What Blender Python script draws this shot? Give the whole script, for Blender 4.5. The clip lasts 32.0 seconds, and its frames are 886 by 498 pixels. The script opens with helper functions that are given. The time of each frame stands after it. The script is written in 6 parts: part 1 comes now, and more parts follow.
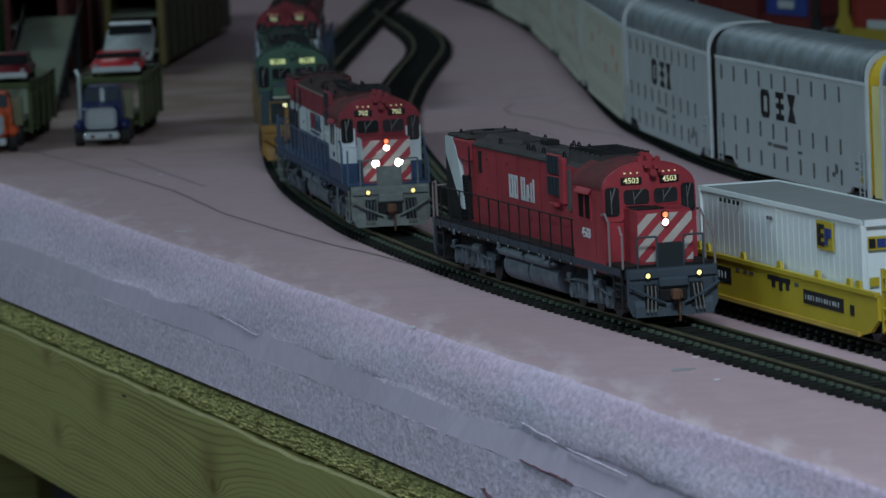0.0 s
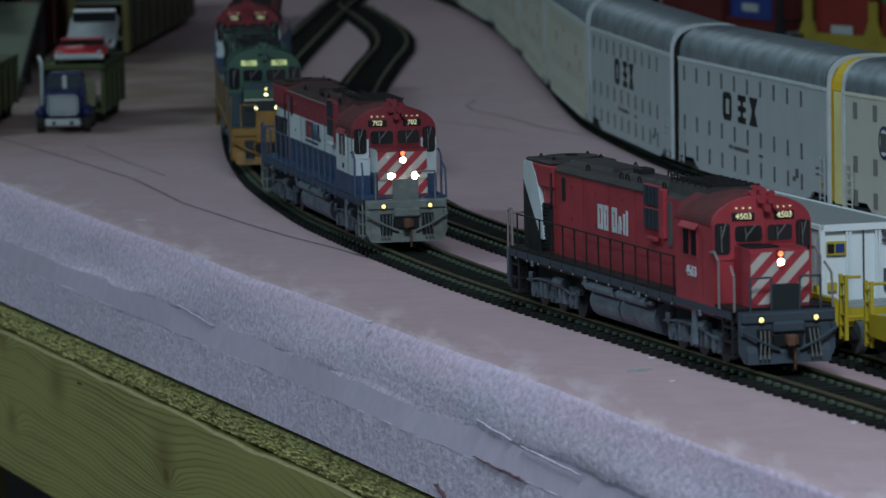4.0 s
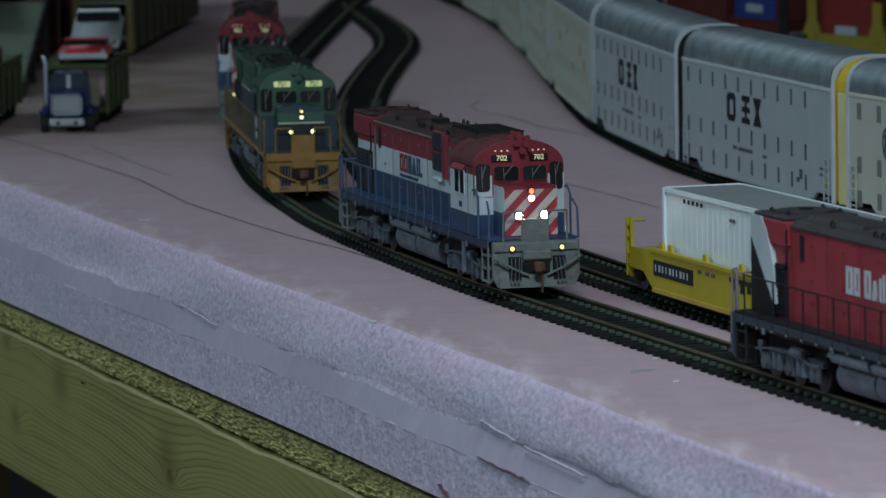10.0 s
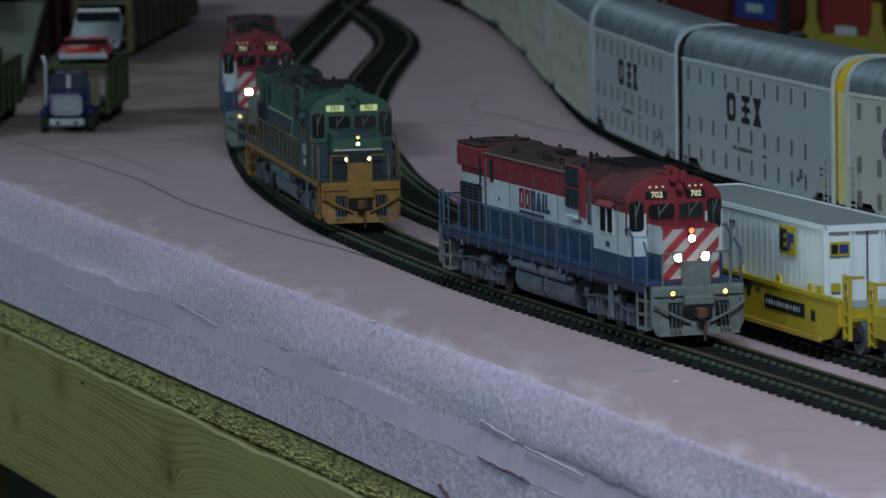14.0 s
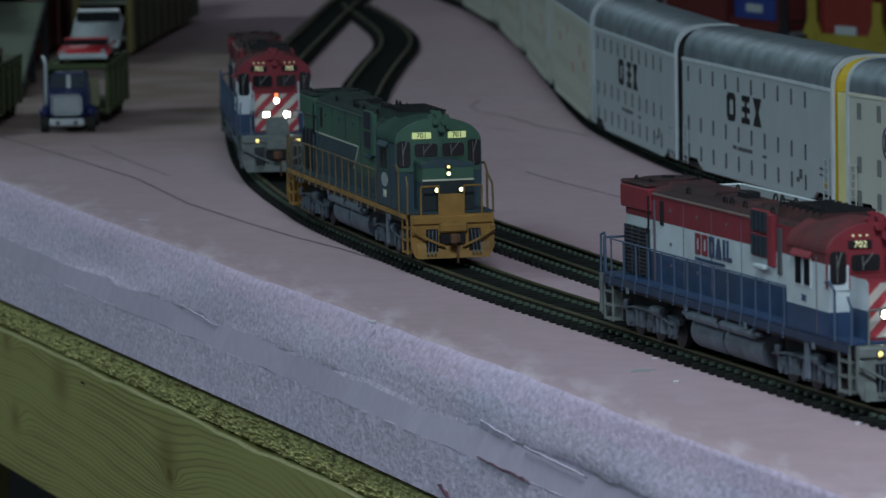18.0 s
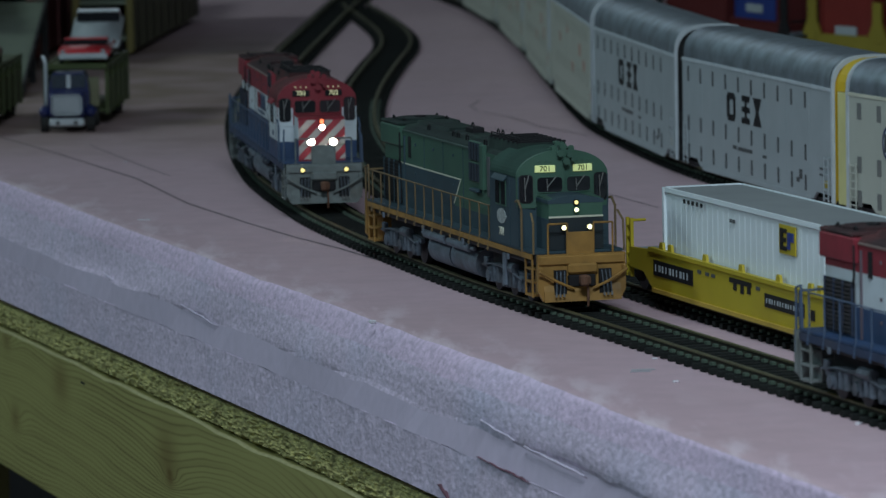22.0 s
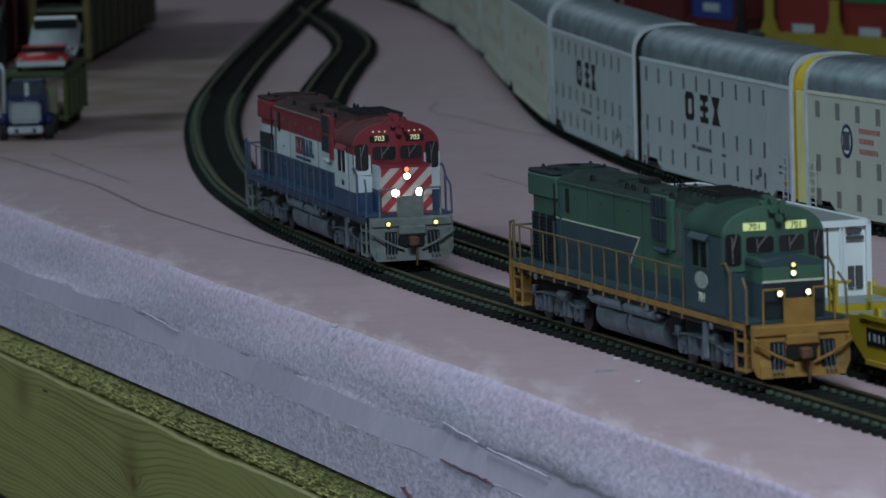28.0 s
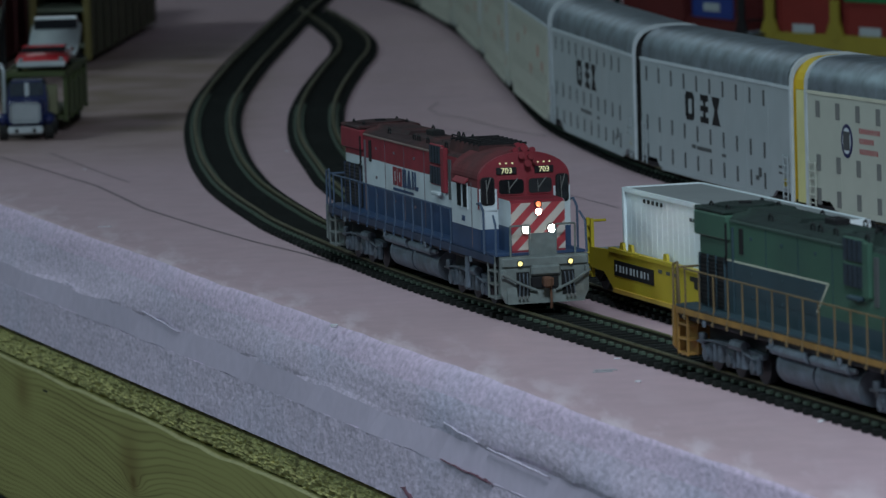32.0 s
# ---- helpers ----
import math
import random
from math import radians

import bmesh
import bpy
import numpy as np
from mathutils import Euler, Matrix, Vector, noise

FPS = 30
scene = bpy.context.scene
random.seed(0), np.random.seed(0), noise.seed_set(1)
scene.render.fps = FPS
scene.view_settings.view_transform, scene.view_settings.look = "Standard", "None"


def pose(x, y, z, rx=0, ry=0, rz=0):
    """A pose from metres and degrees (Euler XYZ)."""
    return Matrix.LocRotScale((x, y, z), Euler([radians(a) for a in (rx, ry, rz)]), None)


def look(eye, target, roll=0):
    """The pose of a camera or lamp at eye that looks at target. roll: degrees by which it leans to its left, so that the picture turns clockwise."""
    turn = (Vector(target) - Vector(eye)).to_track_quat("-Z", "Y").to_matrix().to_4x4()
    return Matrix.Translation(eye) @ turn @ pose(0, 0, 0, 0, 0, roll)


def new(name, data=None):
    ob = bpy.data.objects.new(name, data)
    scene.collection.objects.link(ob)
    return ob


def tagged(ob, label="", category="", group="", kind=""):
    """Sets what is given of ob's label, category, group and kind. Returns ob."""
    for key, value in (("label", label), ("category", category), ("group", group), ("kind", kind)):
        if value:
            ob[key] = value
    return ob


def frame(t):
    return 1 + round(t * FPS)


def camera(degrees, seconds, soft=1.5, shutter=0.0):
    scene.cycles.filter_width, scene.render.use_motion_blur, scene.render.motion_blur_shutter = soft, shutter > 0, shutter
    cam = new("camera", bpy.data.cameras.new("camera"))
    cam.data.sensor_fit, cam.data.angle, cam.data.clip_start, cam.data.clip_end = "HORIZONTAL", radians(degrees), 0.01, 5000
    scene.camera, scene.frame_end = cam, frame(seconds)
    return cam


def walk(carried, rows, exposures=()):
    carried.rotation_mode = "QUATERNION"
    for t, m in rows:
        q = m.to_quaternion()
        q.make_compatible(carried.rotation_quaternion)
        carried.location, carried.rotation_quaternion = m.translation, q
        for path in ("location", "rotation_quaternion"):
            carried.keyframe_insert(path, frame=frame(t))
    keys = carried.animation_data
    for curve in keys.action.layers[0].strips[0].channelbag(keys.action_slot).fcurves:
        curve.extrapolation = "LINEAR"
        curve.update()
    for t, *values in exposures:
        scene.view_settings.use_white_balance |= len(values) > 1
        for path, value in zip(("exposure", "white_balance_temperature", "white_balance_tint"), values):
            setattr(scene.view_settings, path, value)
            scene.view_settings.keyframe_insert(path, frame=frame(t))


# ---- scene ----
# ---- camera ----
cam = camera(9.34, 32.0, soft=1.4, shutter=0.5)
cam.data.dof.use_dof = True
cam.data.dof.focus_distance = 1.94
cam.data.dof.aperture_fstop = 48
EYE = (0.0, 0.0, 0.2135)
VIEW = [  # seconds, tilt, lean, turn of the tripod head
    (0.0, 84.222, 2.461, 0.147), (0.5, 84.215, 2.455, 0.112), (1.0, 84.212, 2.45, 0.083), (1.5, 84.213, 2.43, 0.043),
    (2.0, 84.213, 2.42, -0.077), (2.5, 84.214, 2.42, -0.044), (3.0, 84.138, 1.279, -0.159), (3.5, 84.162, 1.083, -0.152),
    (5.5, 84.166, 1.0, -0.121), (6.0, 84.167, 1.0, -0.103), (13.0, 84.167, 1.004, -0.103), (23.0, 84.167, 1.004, -0.103),
    (23.5, 84.173, 0.99, -0.135), (24.0, 84.098, 1.297, -0.682), (24.5, 84.082, 1.943, -0.752), (25.0, 84.167, 1.821, -0.632),
    (25.5, 84.184, 1.718, -0.596), (27.5, 84.184, 1.712, -0.595), (32.0, 84.184, 1.712, -0.594)]
walk(cam, [(t, pose(*EYE, rx, ry, rz)) for t, rx, ry, rz in VIEW])

# ---- world and lamps ----
world = bpy.data.worlds.new("room_air")
scene.world = world
world.use_nodes = True
world.node_tree.nodes["Background"].inputs[0].default_value = (0.55, 0.62, 0.8, 1)
world.node_tree.nodes["Background"].inputs[1].default_value = 0.009


def area_lamp(name, eye, target, sx, sy, power, colour):
    data = bpy.data.lights.new(name, "AREA")
    data.shape, data.size, data.size_y, data.energy, data.color = "RECTANGLE", sx, sy, power, colour
    ob = new(name, data)
    ob.matrix_world = look(eye, target)
    return ob


area_lamp("window_light", (-2.3, 3.05, 1.72), (0.0, 2.65, 0.0), 0.42, 0.36, 14.4, (0.70, 0.925, 0.955))
area_lamp("back_window_light", (-0.75, 6.25, 1.5), (0.05, 2.6, 0.0), 1.3, 0.6, 2.1, (0.74, 0.90, 1.0))
# unseen fill lamp, added to brighten the cut edge, beam and hood sides
area_lamp("side_fill_lamp", (-1.5, 1.4, 1.1), (0.05, 1.9, 0.0), 0.5, 0.5, 3.3, (0.52, 0.88, 1.06))
area_lamp("ceiling_light", (0.10, 0.40, 1.22), (0.12, 0.52, 0.0), 0.6, 0.4, 25.0, (0.75, 0.92, 1.03))

# ---- materials ----


def mat(name, colour, rough=0.5, metal=0.0, vary=0.12, scale=60.0, bump=0.0, bscale=400.0, dark=None, dscale=15.0, damount=0.3, coat=0.0, jitter=0.0, spec=0.5, stretch=None):
    """A procedural surface: colour with grain, larger stains towards `dark`, fine relief, and a chance change from piece to piece."""
    m = bpy.data.materials.new(name)
    m.use_nodes = True
    nt = m.node_tree
    n, l = nt.nodes, nt.links
    b = n["Principled BSDF"]
    b.inputs["Roughness"].default_value, b.inputs["Metallic"].default_value = rough, metal
    b.inputs["Coat Weight"].default_value = coat
    b.inputs["Specular IOR Level"].default_value = spec
    tc = n.new("ShaderNodeTexCoord")
    place = tc.outputs["Object"]
    if stretch:
        sm = n.new("ShaderNodeMapping")
        sm.inputs["Scale"].default_value = stretch
        l.new(place, sm.inputs["Vector"])
        place = sm.outputs["Vector"]
    fine = n.new("ShaderNodeTexNoise")
    fine.inputs["Scale"].default_value, fine.inputs["Detail"].default_value = scale, 6
    l.new(place, fine.inputs["Vector"])
    big = n.new("ShaderNodeTexNoise")
    big.inputs["Scale"].default_value, big.inputs["Detail"].default_value = dscale, 4
    l.new(tc.outputs["Object"], big.inputs["Vector"])
    ramp = n.new("ShaderNodeMapRange")
    ramp.inputs["From Min"].default_value, ramp.inputs["From Max"].default_value = 0.3, 0.7
    ramp.inputs["To Min"].default_value, ramp.inputs["To Max"].default_value = 1 - vary, 1 + vary
    l.new(fine.outputs["Fac"], ramp.inputs["Value"])
    mix = n.new("ShaderNodeMix")
    mix.data_type = "RGBA"
    mix.inputs["A"].default_value = (*colour, 1)
    d = dark or tuple(c * 0.6 for c in colour)
    mix.inputs["B"].default_value = (*d, 1)
    st = n.new("ShaderNodeMapRange")
    st.inputs["From Min"].default_value, st.inputs["From Max"].default_value = 0.48, 0.72
    st.inputs["To Max"].default_value = damount
    l.new(big.outputs["Fac"], st.inputs["Value"])
    l.new(st.outputs["Result"], mix.inputs["Factor"])
    mul = n.new("ShaderNodeMix")
    mul.data_type, mul.blend_type = "RGBA", "MULTIPLY"
    mul.inputs["Factor"].default_value = 1
    l.new(mix.outputs["Result"], mul.inputs["A"])
    l.new(ramp.outputs["Result"], mul.inputs["B"])
    out = mul.outputs["Result"]
    if jitter:
        info = n.new("ShaderNodeObjectInfo")
        jr = n.new("ShaderNodeMapRange")
        jr.inputs["To Min"].default_value, jr.inputs["To Max"].default_value = 1 - jitter, 1 + jitter
        l.new(info.outputs["Random"], jr.inputs["Value"])
        m2 = n.new("ShaderNodeMix")
        m2.data_type, m2.blend_type = "RGBA", "MULTIPLY"
        m2.inputs["Factor"].default_value = 1
        l.new(out, m2.inputs["A"])
        l.new(jr.outputs["Result"], m2.inputs["B"])
        out = m2.outputs["Result"]
    l.new(out, b.inputs["Base Color"])
    if bump:
        bn = n.new("ShaderNodeTexNoise")
        bn.inputs["Scale"].default_value, bn.inputs["Detail"].default_value = bscale, 5
        l.new(place, bn.inputs["Vector"])
        bp = n.new("ShaderNodeBump")
        bp.inputs["Strength"].default_value, bp.inputs["Distance"].default_value = bump, 0.001
        l.new(bn.outputs["Fac"], bp.inputs["Height"])
        l.new(bp.outputs["Normal"], b.inputs["Normal"])
    return m


def glow(name, colour, strength):
    m = bpy.data.materials.new(name)
    m.use_nodes = True
    b = m.node_tree.nodes["Principled BSDF"]
    b.inputs["Base Color"].default_value = (*colour, 1)
    b.inputs["Emission Color"].default_value = (*colour, 1)
    b.inputs["Emission Strength"].default_value = strength
    return m


FOAM = mat("pink_foam_skin", (0.56, 0.39, 0.44), 0.7, vary=0.05, scale=90, bump=0.12, bscale=160, dark=(0.47, 0.33, 0.33), dscale=5, damount=0.3)
FOAM_CUT = mat("cut_foam", (0.70, 0.57, 0.72), 0.9, vary=0.21, scale=560, bump=0.5, bscale=640, dark=(0.63, 0.56, 0.72), dscale=14, damount=0.9, stretch=(0.6, 0.5, 0.9))
FOAM_FUZZ = mat("fuzzy_pink_foam_lip", (0.725, 0.555, 0.72), 0.92, vary=0.19, scale=560, bump=0.5, bscale=640, dark=(0.66, 0.54, 0.70), dscale=14, damount=0.9, stretch=(0.6, 0.5, 0.9))
FOAM_SMOOTH = mat("smooth_foam_band", (0.68, 0.56, 0.71), 0.85, vary=0.04, scale=160, bump=0.1, bscale=200, dark=(0.64, 0.54, 0.69), dscale=30, damount=0.5)
OSB = mat("rough_board_edge", (0.50, 0.45, 0.18), 0.9, vary=0.5, scale=760, bump=1.0, bscale=700, dark=(0.15, 0.12, 0.04), dscale=110, damount=0.6, stretch=(0.7, 0.5, 1.0))
# worn top rim of the beam, with its highlight painted in as paler wood
RIMPINE = mat("worn_highlit_pine_edge", (0.44, 0.40, 0.20), 0.8, vary=0.12, scale=250, dark=(0.34, 0.30, 0.13), dscale=60, damount=0.7)
TIE = mat("black_plastic_tie", (0.014, 0.016, 0.015), 0.85, vary=0.25, scale=300, jitter=0.25, spec=0.15)
RAILWEB = mat("dark_rail_web", (0.028, 0.026, 0.02), 0.8, vary=0.2, scale=300, spec=0.15)
SPIKE = mat("dull_green_spike", (0.066, 0.10, 0.072), 0.6, vary=0.2)
RAIL = mat("brassy_rail", (0.20, 0.195, 0.11), 0.5, metal=0.85, vary=0.15, scale=300, dark=(0.10, 0.08, 0.06), dscale=60, damount=0.5)
BLACK = mat("black_plastic", (0.014, 0.014, 0.016), 0.6, vary=0.2, spec=0.3)
DARKROOF = mat("grimy_roof_grey", (0.035, 0.032, 0.036), 0.7, vary=0.3, scale=200, dark=(0.06, 0.045, 0.04), dscale=60, damount=0.6)
GREYMETAL = mat("weathered_grey_running_gear", (0.120, 0.148, 0.185), 0.65, vary=0.25, scale=250, dark=(0.08, 0.07, 0.06), dscale=60, damount=0.6)
BOGIE = mat("grimy_bogie_grey", (0.085, 0.105, 0.132), 0.6, vary=0.45, scale=320, dark=(0.03, 0.028, 0.026), dscale=110, damount=0.8)
STRIPE = mat("grubby_white_stripe", (0.52, 0.49, 0.46), 0.55, vary=0.08, dark=(0.36, 0.32, 0.30), dscale=60, damount=0.4)
DARKSLATE = mat("dark_slate_nose", (0.014, 0.022, 0.027), 0.6, vary=0.2)
LGREY = mat("light_grey_pilot", (0.165, 0.19, 0.187), 0.7, vary=0.2, scale=260, dark=(0.085, 0.075, 0.06), dscale=70, damount=0.75)
GLASS = mat("dark_cab_window", (0.012, 0.013, 0.016), 0.12, vary=0.02)
RED = mat("red_paint", (0.235, 0.022, 0.036), 0.6, vary=0.16, scale=150, dark=(0.20, 0.03, 0.03), dscale=40, damount=0.4)
WHITE = mat("off_white_paint", (0.57, 0.63, 0.67), 0.5, vary=0.08, scale=120, dark=(0.40, 0.42, 0.43), dscale=45, damount=0.45)
DUSTYBLUE = mat("dusty_blue_sill", (0.020, 0.038, 0.085), 0.65, vary=0.2, scale=200, dark=(0.05, 0.045, 0.045), dscale=50, damount=0.6)
ROOFBROWN = mat("sooty_red_brown_roof", (0.046, 0.027, 0.029), 0.75, vary=0.25, scale=200, dark=(0.12, 0.035, 0.035), dscale=45, damount=0.7, spec=0.25)
ROOFGREEN = mat("sooty_green_roof", (0.022, 0.034, 0.032), 0.75, vary=0.25, scale=200, dark=(0.03, 0.06, 0.045), dscale=45, damount=0.6, spec=0.25)
WIRE = mat("dull_steel_wire", (0.17, 0.17, 0.165), 0.6, vary=0.1)
RAILBLUE = mat("dusty_blue_handrail", (0.065, 0.10, 0.165), 0.6, vary=0.1)
TAN = mat("dull_tan_rail", (0.17, 0.115, 0.055), 0.65, vary=0.2, dark=(0.08, 0.06, 0.04), dscale=50, damount=0.7)
BLUE = mat("blue_paint", (0.026, 0.060, 0.140), 0.55, vary=0.14, scale=130, dark=(0.045, 0.058, 0.085), dscale=45, damount=0.6)
CPRED = mat("action_red_paint", (0.36, 0.036, 0.052), 0.55, vary=0.16, scale=120, dark=(0.24, 0.035, 0.045), dscale=45, damount=0.55)
GREEN = mat("dark_green_paint", (0.052, 0.120, 0.084), 0.5, vary=0.1, dark=(0.03, 0.06, 0.06), dscale=40, damount=0.4)
GREEN2 = mat("slate_green_paint", (0.032, 0.062, 0.080), 0.55, vary=0.1, dark=(0.025, 0.05, 0.06), dscale=40, damount=0.4)
ORANGE = mat("ochre_paint", (0.31, 0.165, 0.038), 0.6, vary=0.18, scale=180, dark=(0.08, 0.05, 0.025), dscale=70, damount=0.7)
YELLOW = mat("yellow_car_paint", (0.50, 0.385, 0.025), 0.5, vary=0.08, dark=(0.45, 0.30, 0.03), dscale=40, damount=0.4)
CREAM = mat("pale_cream_line", (0.62, 0.62, 0.5), 0.5)
CONTWHITE = mat("white_container_paint", (0.80, 0.87, 0.91), 0.45, vary=0.04, dark=(0.70, 0.76, 0.80), dscale=30, damount=0.3)
ROOFGREY = mat("grey_container_roof", (0.25, 0.27, 0.28), 0.6, vary=0.06)
RACKWHITE = mat("pale_grey_rack_side", (0.37, 0.415, 0.44), 0.55, vary=0.05, dark=(0.42, 0.42, 0.43), dscale=20, damount=0.3)
RACKCREAM = mat("cream_rack_side", (0.47, 0.49, 0.43), 0.55, vary=0.05, dark=(0.5, 0.5, 0.44), dscale=20, damount=0.3)
STEELROOF = mat("galvanised_roof", (0.46, 0.54, 0.61), 0.42, metal=0.85, vary=0.25, scale=110, dark=(0.32, 0.37, 0.44), dscale=26, damount=0.7, bump=0.25, bscale=90)
RACKYEL = mat("amber_end_panel", (0.75, 0.50, 0.03), 0.5, vary=0.06)
SLOT = mat("dark_vent_slot", (0.075, 0.08, 0.085), 0.7)
SLOT2 = mat("grey_louvre_slot", (0.17, 0.175, 0.17), 0.7)
OLIVE = mat("olive_trailer_paint", (0.055, 0.076, 0.020), 0.55, vary=0.1)
NAVY = mat("navy_truck_paint", (0.013, 0.022, 0.10), 0.35, vary=0.06, coat=0.3)
TRUCKRED = mat("orange_red_truck_paint", (0.62, 0.10, 0.03), 0.35, coat=0.3)
MAROON = mat("maroon_toy_paint", (0.18, 0.012, 0.025), 0.3, coat=0.5)
DUSTYRED = mat("dusty_red_roof", (0.15, 0.038, 0.043), 0.8, vary=0.18, scale=150, dark=(0.065, 0.042, 0.042), dscale=42, damount=0.85, spec=0.2)
DUSTYGREEN = mat("dusty_green_roof", (0.035, 0.075, 0.06), 0.8, vary=0.15, dscale=50, damount=0.6, spec=0.2)
SCREEN = mat("dark_intake_screen", (0.026, 0.040, 0.058), 0.45, vary=0.3, scale=500)
PENCIL = mat("pencil_grey", (0.09, 0.075, 0.08), 0.8, vary=0.3, scale=200)
STAPLE = mat("bright_staple_wire", (0.42, 0.43, 0.46), 0.5, metal=0.4)
SCUFF = mat("white_foam_scrap", (0.66, 0.63, 0.68), 0.8, vary=0.1, scale=300)
FLAKE = mat("pale_torn_foam", (0.69, 0.60, 0.73), 0.9, vary=0.2, scale=600, dark=(0.62, 0.55, 0.70), dscale=200, damount=0.8)
SMEAR = mat("dried_maroon_paint", (0.16, 0.06, 0.09), 0.7, vary=0.2, scale=300)
SILVER = mat("silver_toy_paint", (0.55, 0.6, 0.63), 0.35, metal=0.3, coat=0.3)
TOYRED = mat("red_toy_paint", (0.55, 0.03, 0.04), 0.3, coat=0.5)
CHROME = mat("bright_chrome", (0.7, 0.72, 0.75), 0.2, metal=1.0)
RUBBER = mat("black_rubber", (0.015, 0.015, 0.015), 0.8)
RAMPGREY = mat("grey_ramp_deck", (0.17, 0.20, 0.15), 0.7, vary=0.1)
DKOLIVE = mat("dark_olive_rack", (0.048, 0.043, 0.017), 0.6, vary=0.15, dark=(0.07, 0.06, 0.03), dscale=15, damount=0.5)
DKRED = mat("dull_red_car", (0.11, 0.014, 0.014), 0.55, vary=0.1)
CONTRED = mat("red_container_paint", (0.19, 0.02, 0.015), 0.5, vary=0.08)
CONTBLUE = mat("blue_container_paint", (0.02, 0.045, 0.22), 0.5, vary=0.08)
CONTGREEN = mat("green_container_paint", (0.015, 0.15, 0.05), 0.5, vary=0.08)
WALLPAINT = mat("grey_wall_paint", (0.32, 0.32, 0.33), 0.8, vary=0.04, scale=6, dscale=1.5)
FLOORMAT = mat("concrete_floor", (0.20, 0.19, 0.18), 0.8, vary=0.1, scale=12, dscale=2)
LAMPW = glow("lit_white_lens", (1.0, 0.93, 0.76), 60.0)
LAMPY = glow("lit_warm_lens", (1.0, 0.84, 0.30), 1.25)
LAMPG = glow("lit_small_greenish_lens", (1.0, 1.0, 0.55), 2.6)
LAMPR = glow("lit_red_lens", (1.0, 0.20, 0.08), 1.7)
NUMGREEN = glow("lit_yellow_green_glass", (0.72, 0.82, 0.36), 0.3)
NUMLIT = glow("lit_number_glass", (0.80, 0.78, 0.45), 0.42)


def scuffs_and_shade(m):
    """Pale rubbed patches on the foam skin, strongest near its front edge, faint long smears, and shade painted round
    the yard.
    """
    nt = m.node_tree
    n, l = nt.nodes, nt.links
    b = n["Principled BSDF"]
    old = b.inputs["Base Color"].links[0].from_socket
    tc = n.new("ShaderNodeTexCoord")
    sep = n.new("ShaderNodeSeparateXYZ")
    l.new(tc.outputs["Object"], sep.inputs[0])

    def calc(op, a, c):
        q = n.new("ShaderNodeMath")
        q.operation = op
        for k, v in enumerate((a, c)):
            if isinstance(v, (int, float)):
                q.inputs[k].default_value = v
            else:
                l.new(v, q.inputs[k])
        return q.outputs[0]
    inside = calc("ADD", calc("MULTIPLY", sep.outputs["X"], 0.957), calc("ADD", calc("MULTIPLY", sep.outputs["Y"], 0.291), -0.528))
    edge = n.new("ShaderNodeMapRange")
    edge.inputs["From Min"].default_value, edge.inputs["From Max"].default_value = 0.003, 0.026
    edge.inputs["To Min"].default_value, edge.inputs["To Max"].default_value = 1.0, 0.12
    l.new(inside, edge.inputs["Value"])
    mp = n.new("ShaderNodeMapping")
    mp.inputs["Rotation"].default_value, mp.inputs["Scale"].default_value = (0, 0, 0.295), (80, 17, 17)
    l.new(tc.outputs["Object"], mp.inputs["Vector"])
    nz = n.new("ShaderNodeTexNoise")
    nz.inputs["Scale"].default_value, nz.inputs["Detail"].default_value, nz.inputs["Roughness"].default_value = 1.0, 7, 0.62
    l.new(mp.outputs["Vector"], nz.inputs["Vector"])
    pick = n.new("ShaderNodeMapRange")
    pick.inputs["From Min"].default_value, pick.inputs["From Max"].default_value = 0.50, 0.64
    l.new(nz.outputs["Fac"], pick.inputs["Value"])
    fac = calc("MULTIPLY", calc("MULTIPLY", pick.outputs["Result"], edge.outputs["Result"]), 0.6)
    mx = n.new("ShaderNodeMix")
    mx.data_type = "RGBA"
    mx.inputs["B"].default_value = (0.78, 0.64, 0.71, 1)
    l.new(fac, mx.inputs["Factor"])
    l.new(old, mx.inputs["A"])
    # shade round the unloading yard, painted into the foam as a mottled brown
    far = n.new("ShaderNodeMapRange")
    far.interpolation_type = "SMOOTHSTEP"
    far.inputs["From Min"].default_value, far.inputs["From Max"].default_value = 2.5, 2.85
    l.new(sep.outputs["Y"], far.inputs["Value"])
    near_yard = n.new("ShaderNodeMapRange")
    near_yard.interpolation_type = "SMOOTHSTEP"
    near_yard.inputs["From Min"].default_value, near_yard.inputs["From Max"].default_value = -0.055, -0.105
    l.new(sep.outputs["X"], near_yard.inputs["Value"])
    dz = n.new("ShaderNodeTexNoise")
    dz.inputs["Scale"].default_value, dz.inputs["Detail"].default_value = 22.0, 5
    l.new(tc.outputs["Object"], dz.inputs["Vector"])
    yard_shade = n.new("ShaderNodeMapRange")
    yard_shade.inputs["From Min"].default_value, yard_shade.inputs["From Max"].default_value = 0.35, 0.65
    yard_shade.inputs["To Min"].default_value = 0.5
    l.new(dz.outputs["Fac"], yard_shade.inputs["Value"])
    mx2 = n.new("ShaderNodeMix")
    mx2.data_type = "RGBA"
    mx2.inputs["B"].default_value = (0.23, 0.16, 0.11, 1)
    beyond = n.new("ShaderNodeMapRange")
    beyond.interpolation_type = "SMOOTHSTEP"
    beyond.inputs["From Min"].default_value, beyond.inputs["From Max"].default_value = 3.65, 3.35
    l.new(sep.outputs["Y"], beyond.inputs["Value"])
    l.new(calc("MULTIPLY", calc("MULTIPLY", calc("MULTIPLY", far.outputs["Result"], beyond.outputs["Result"]), near_yard.outputs["Result"]), calc("MULTIPLY", yard_shade.outputs["Result"], 0.9)), mx2.inputs["Factor"])
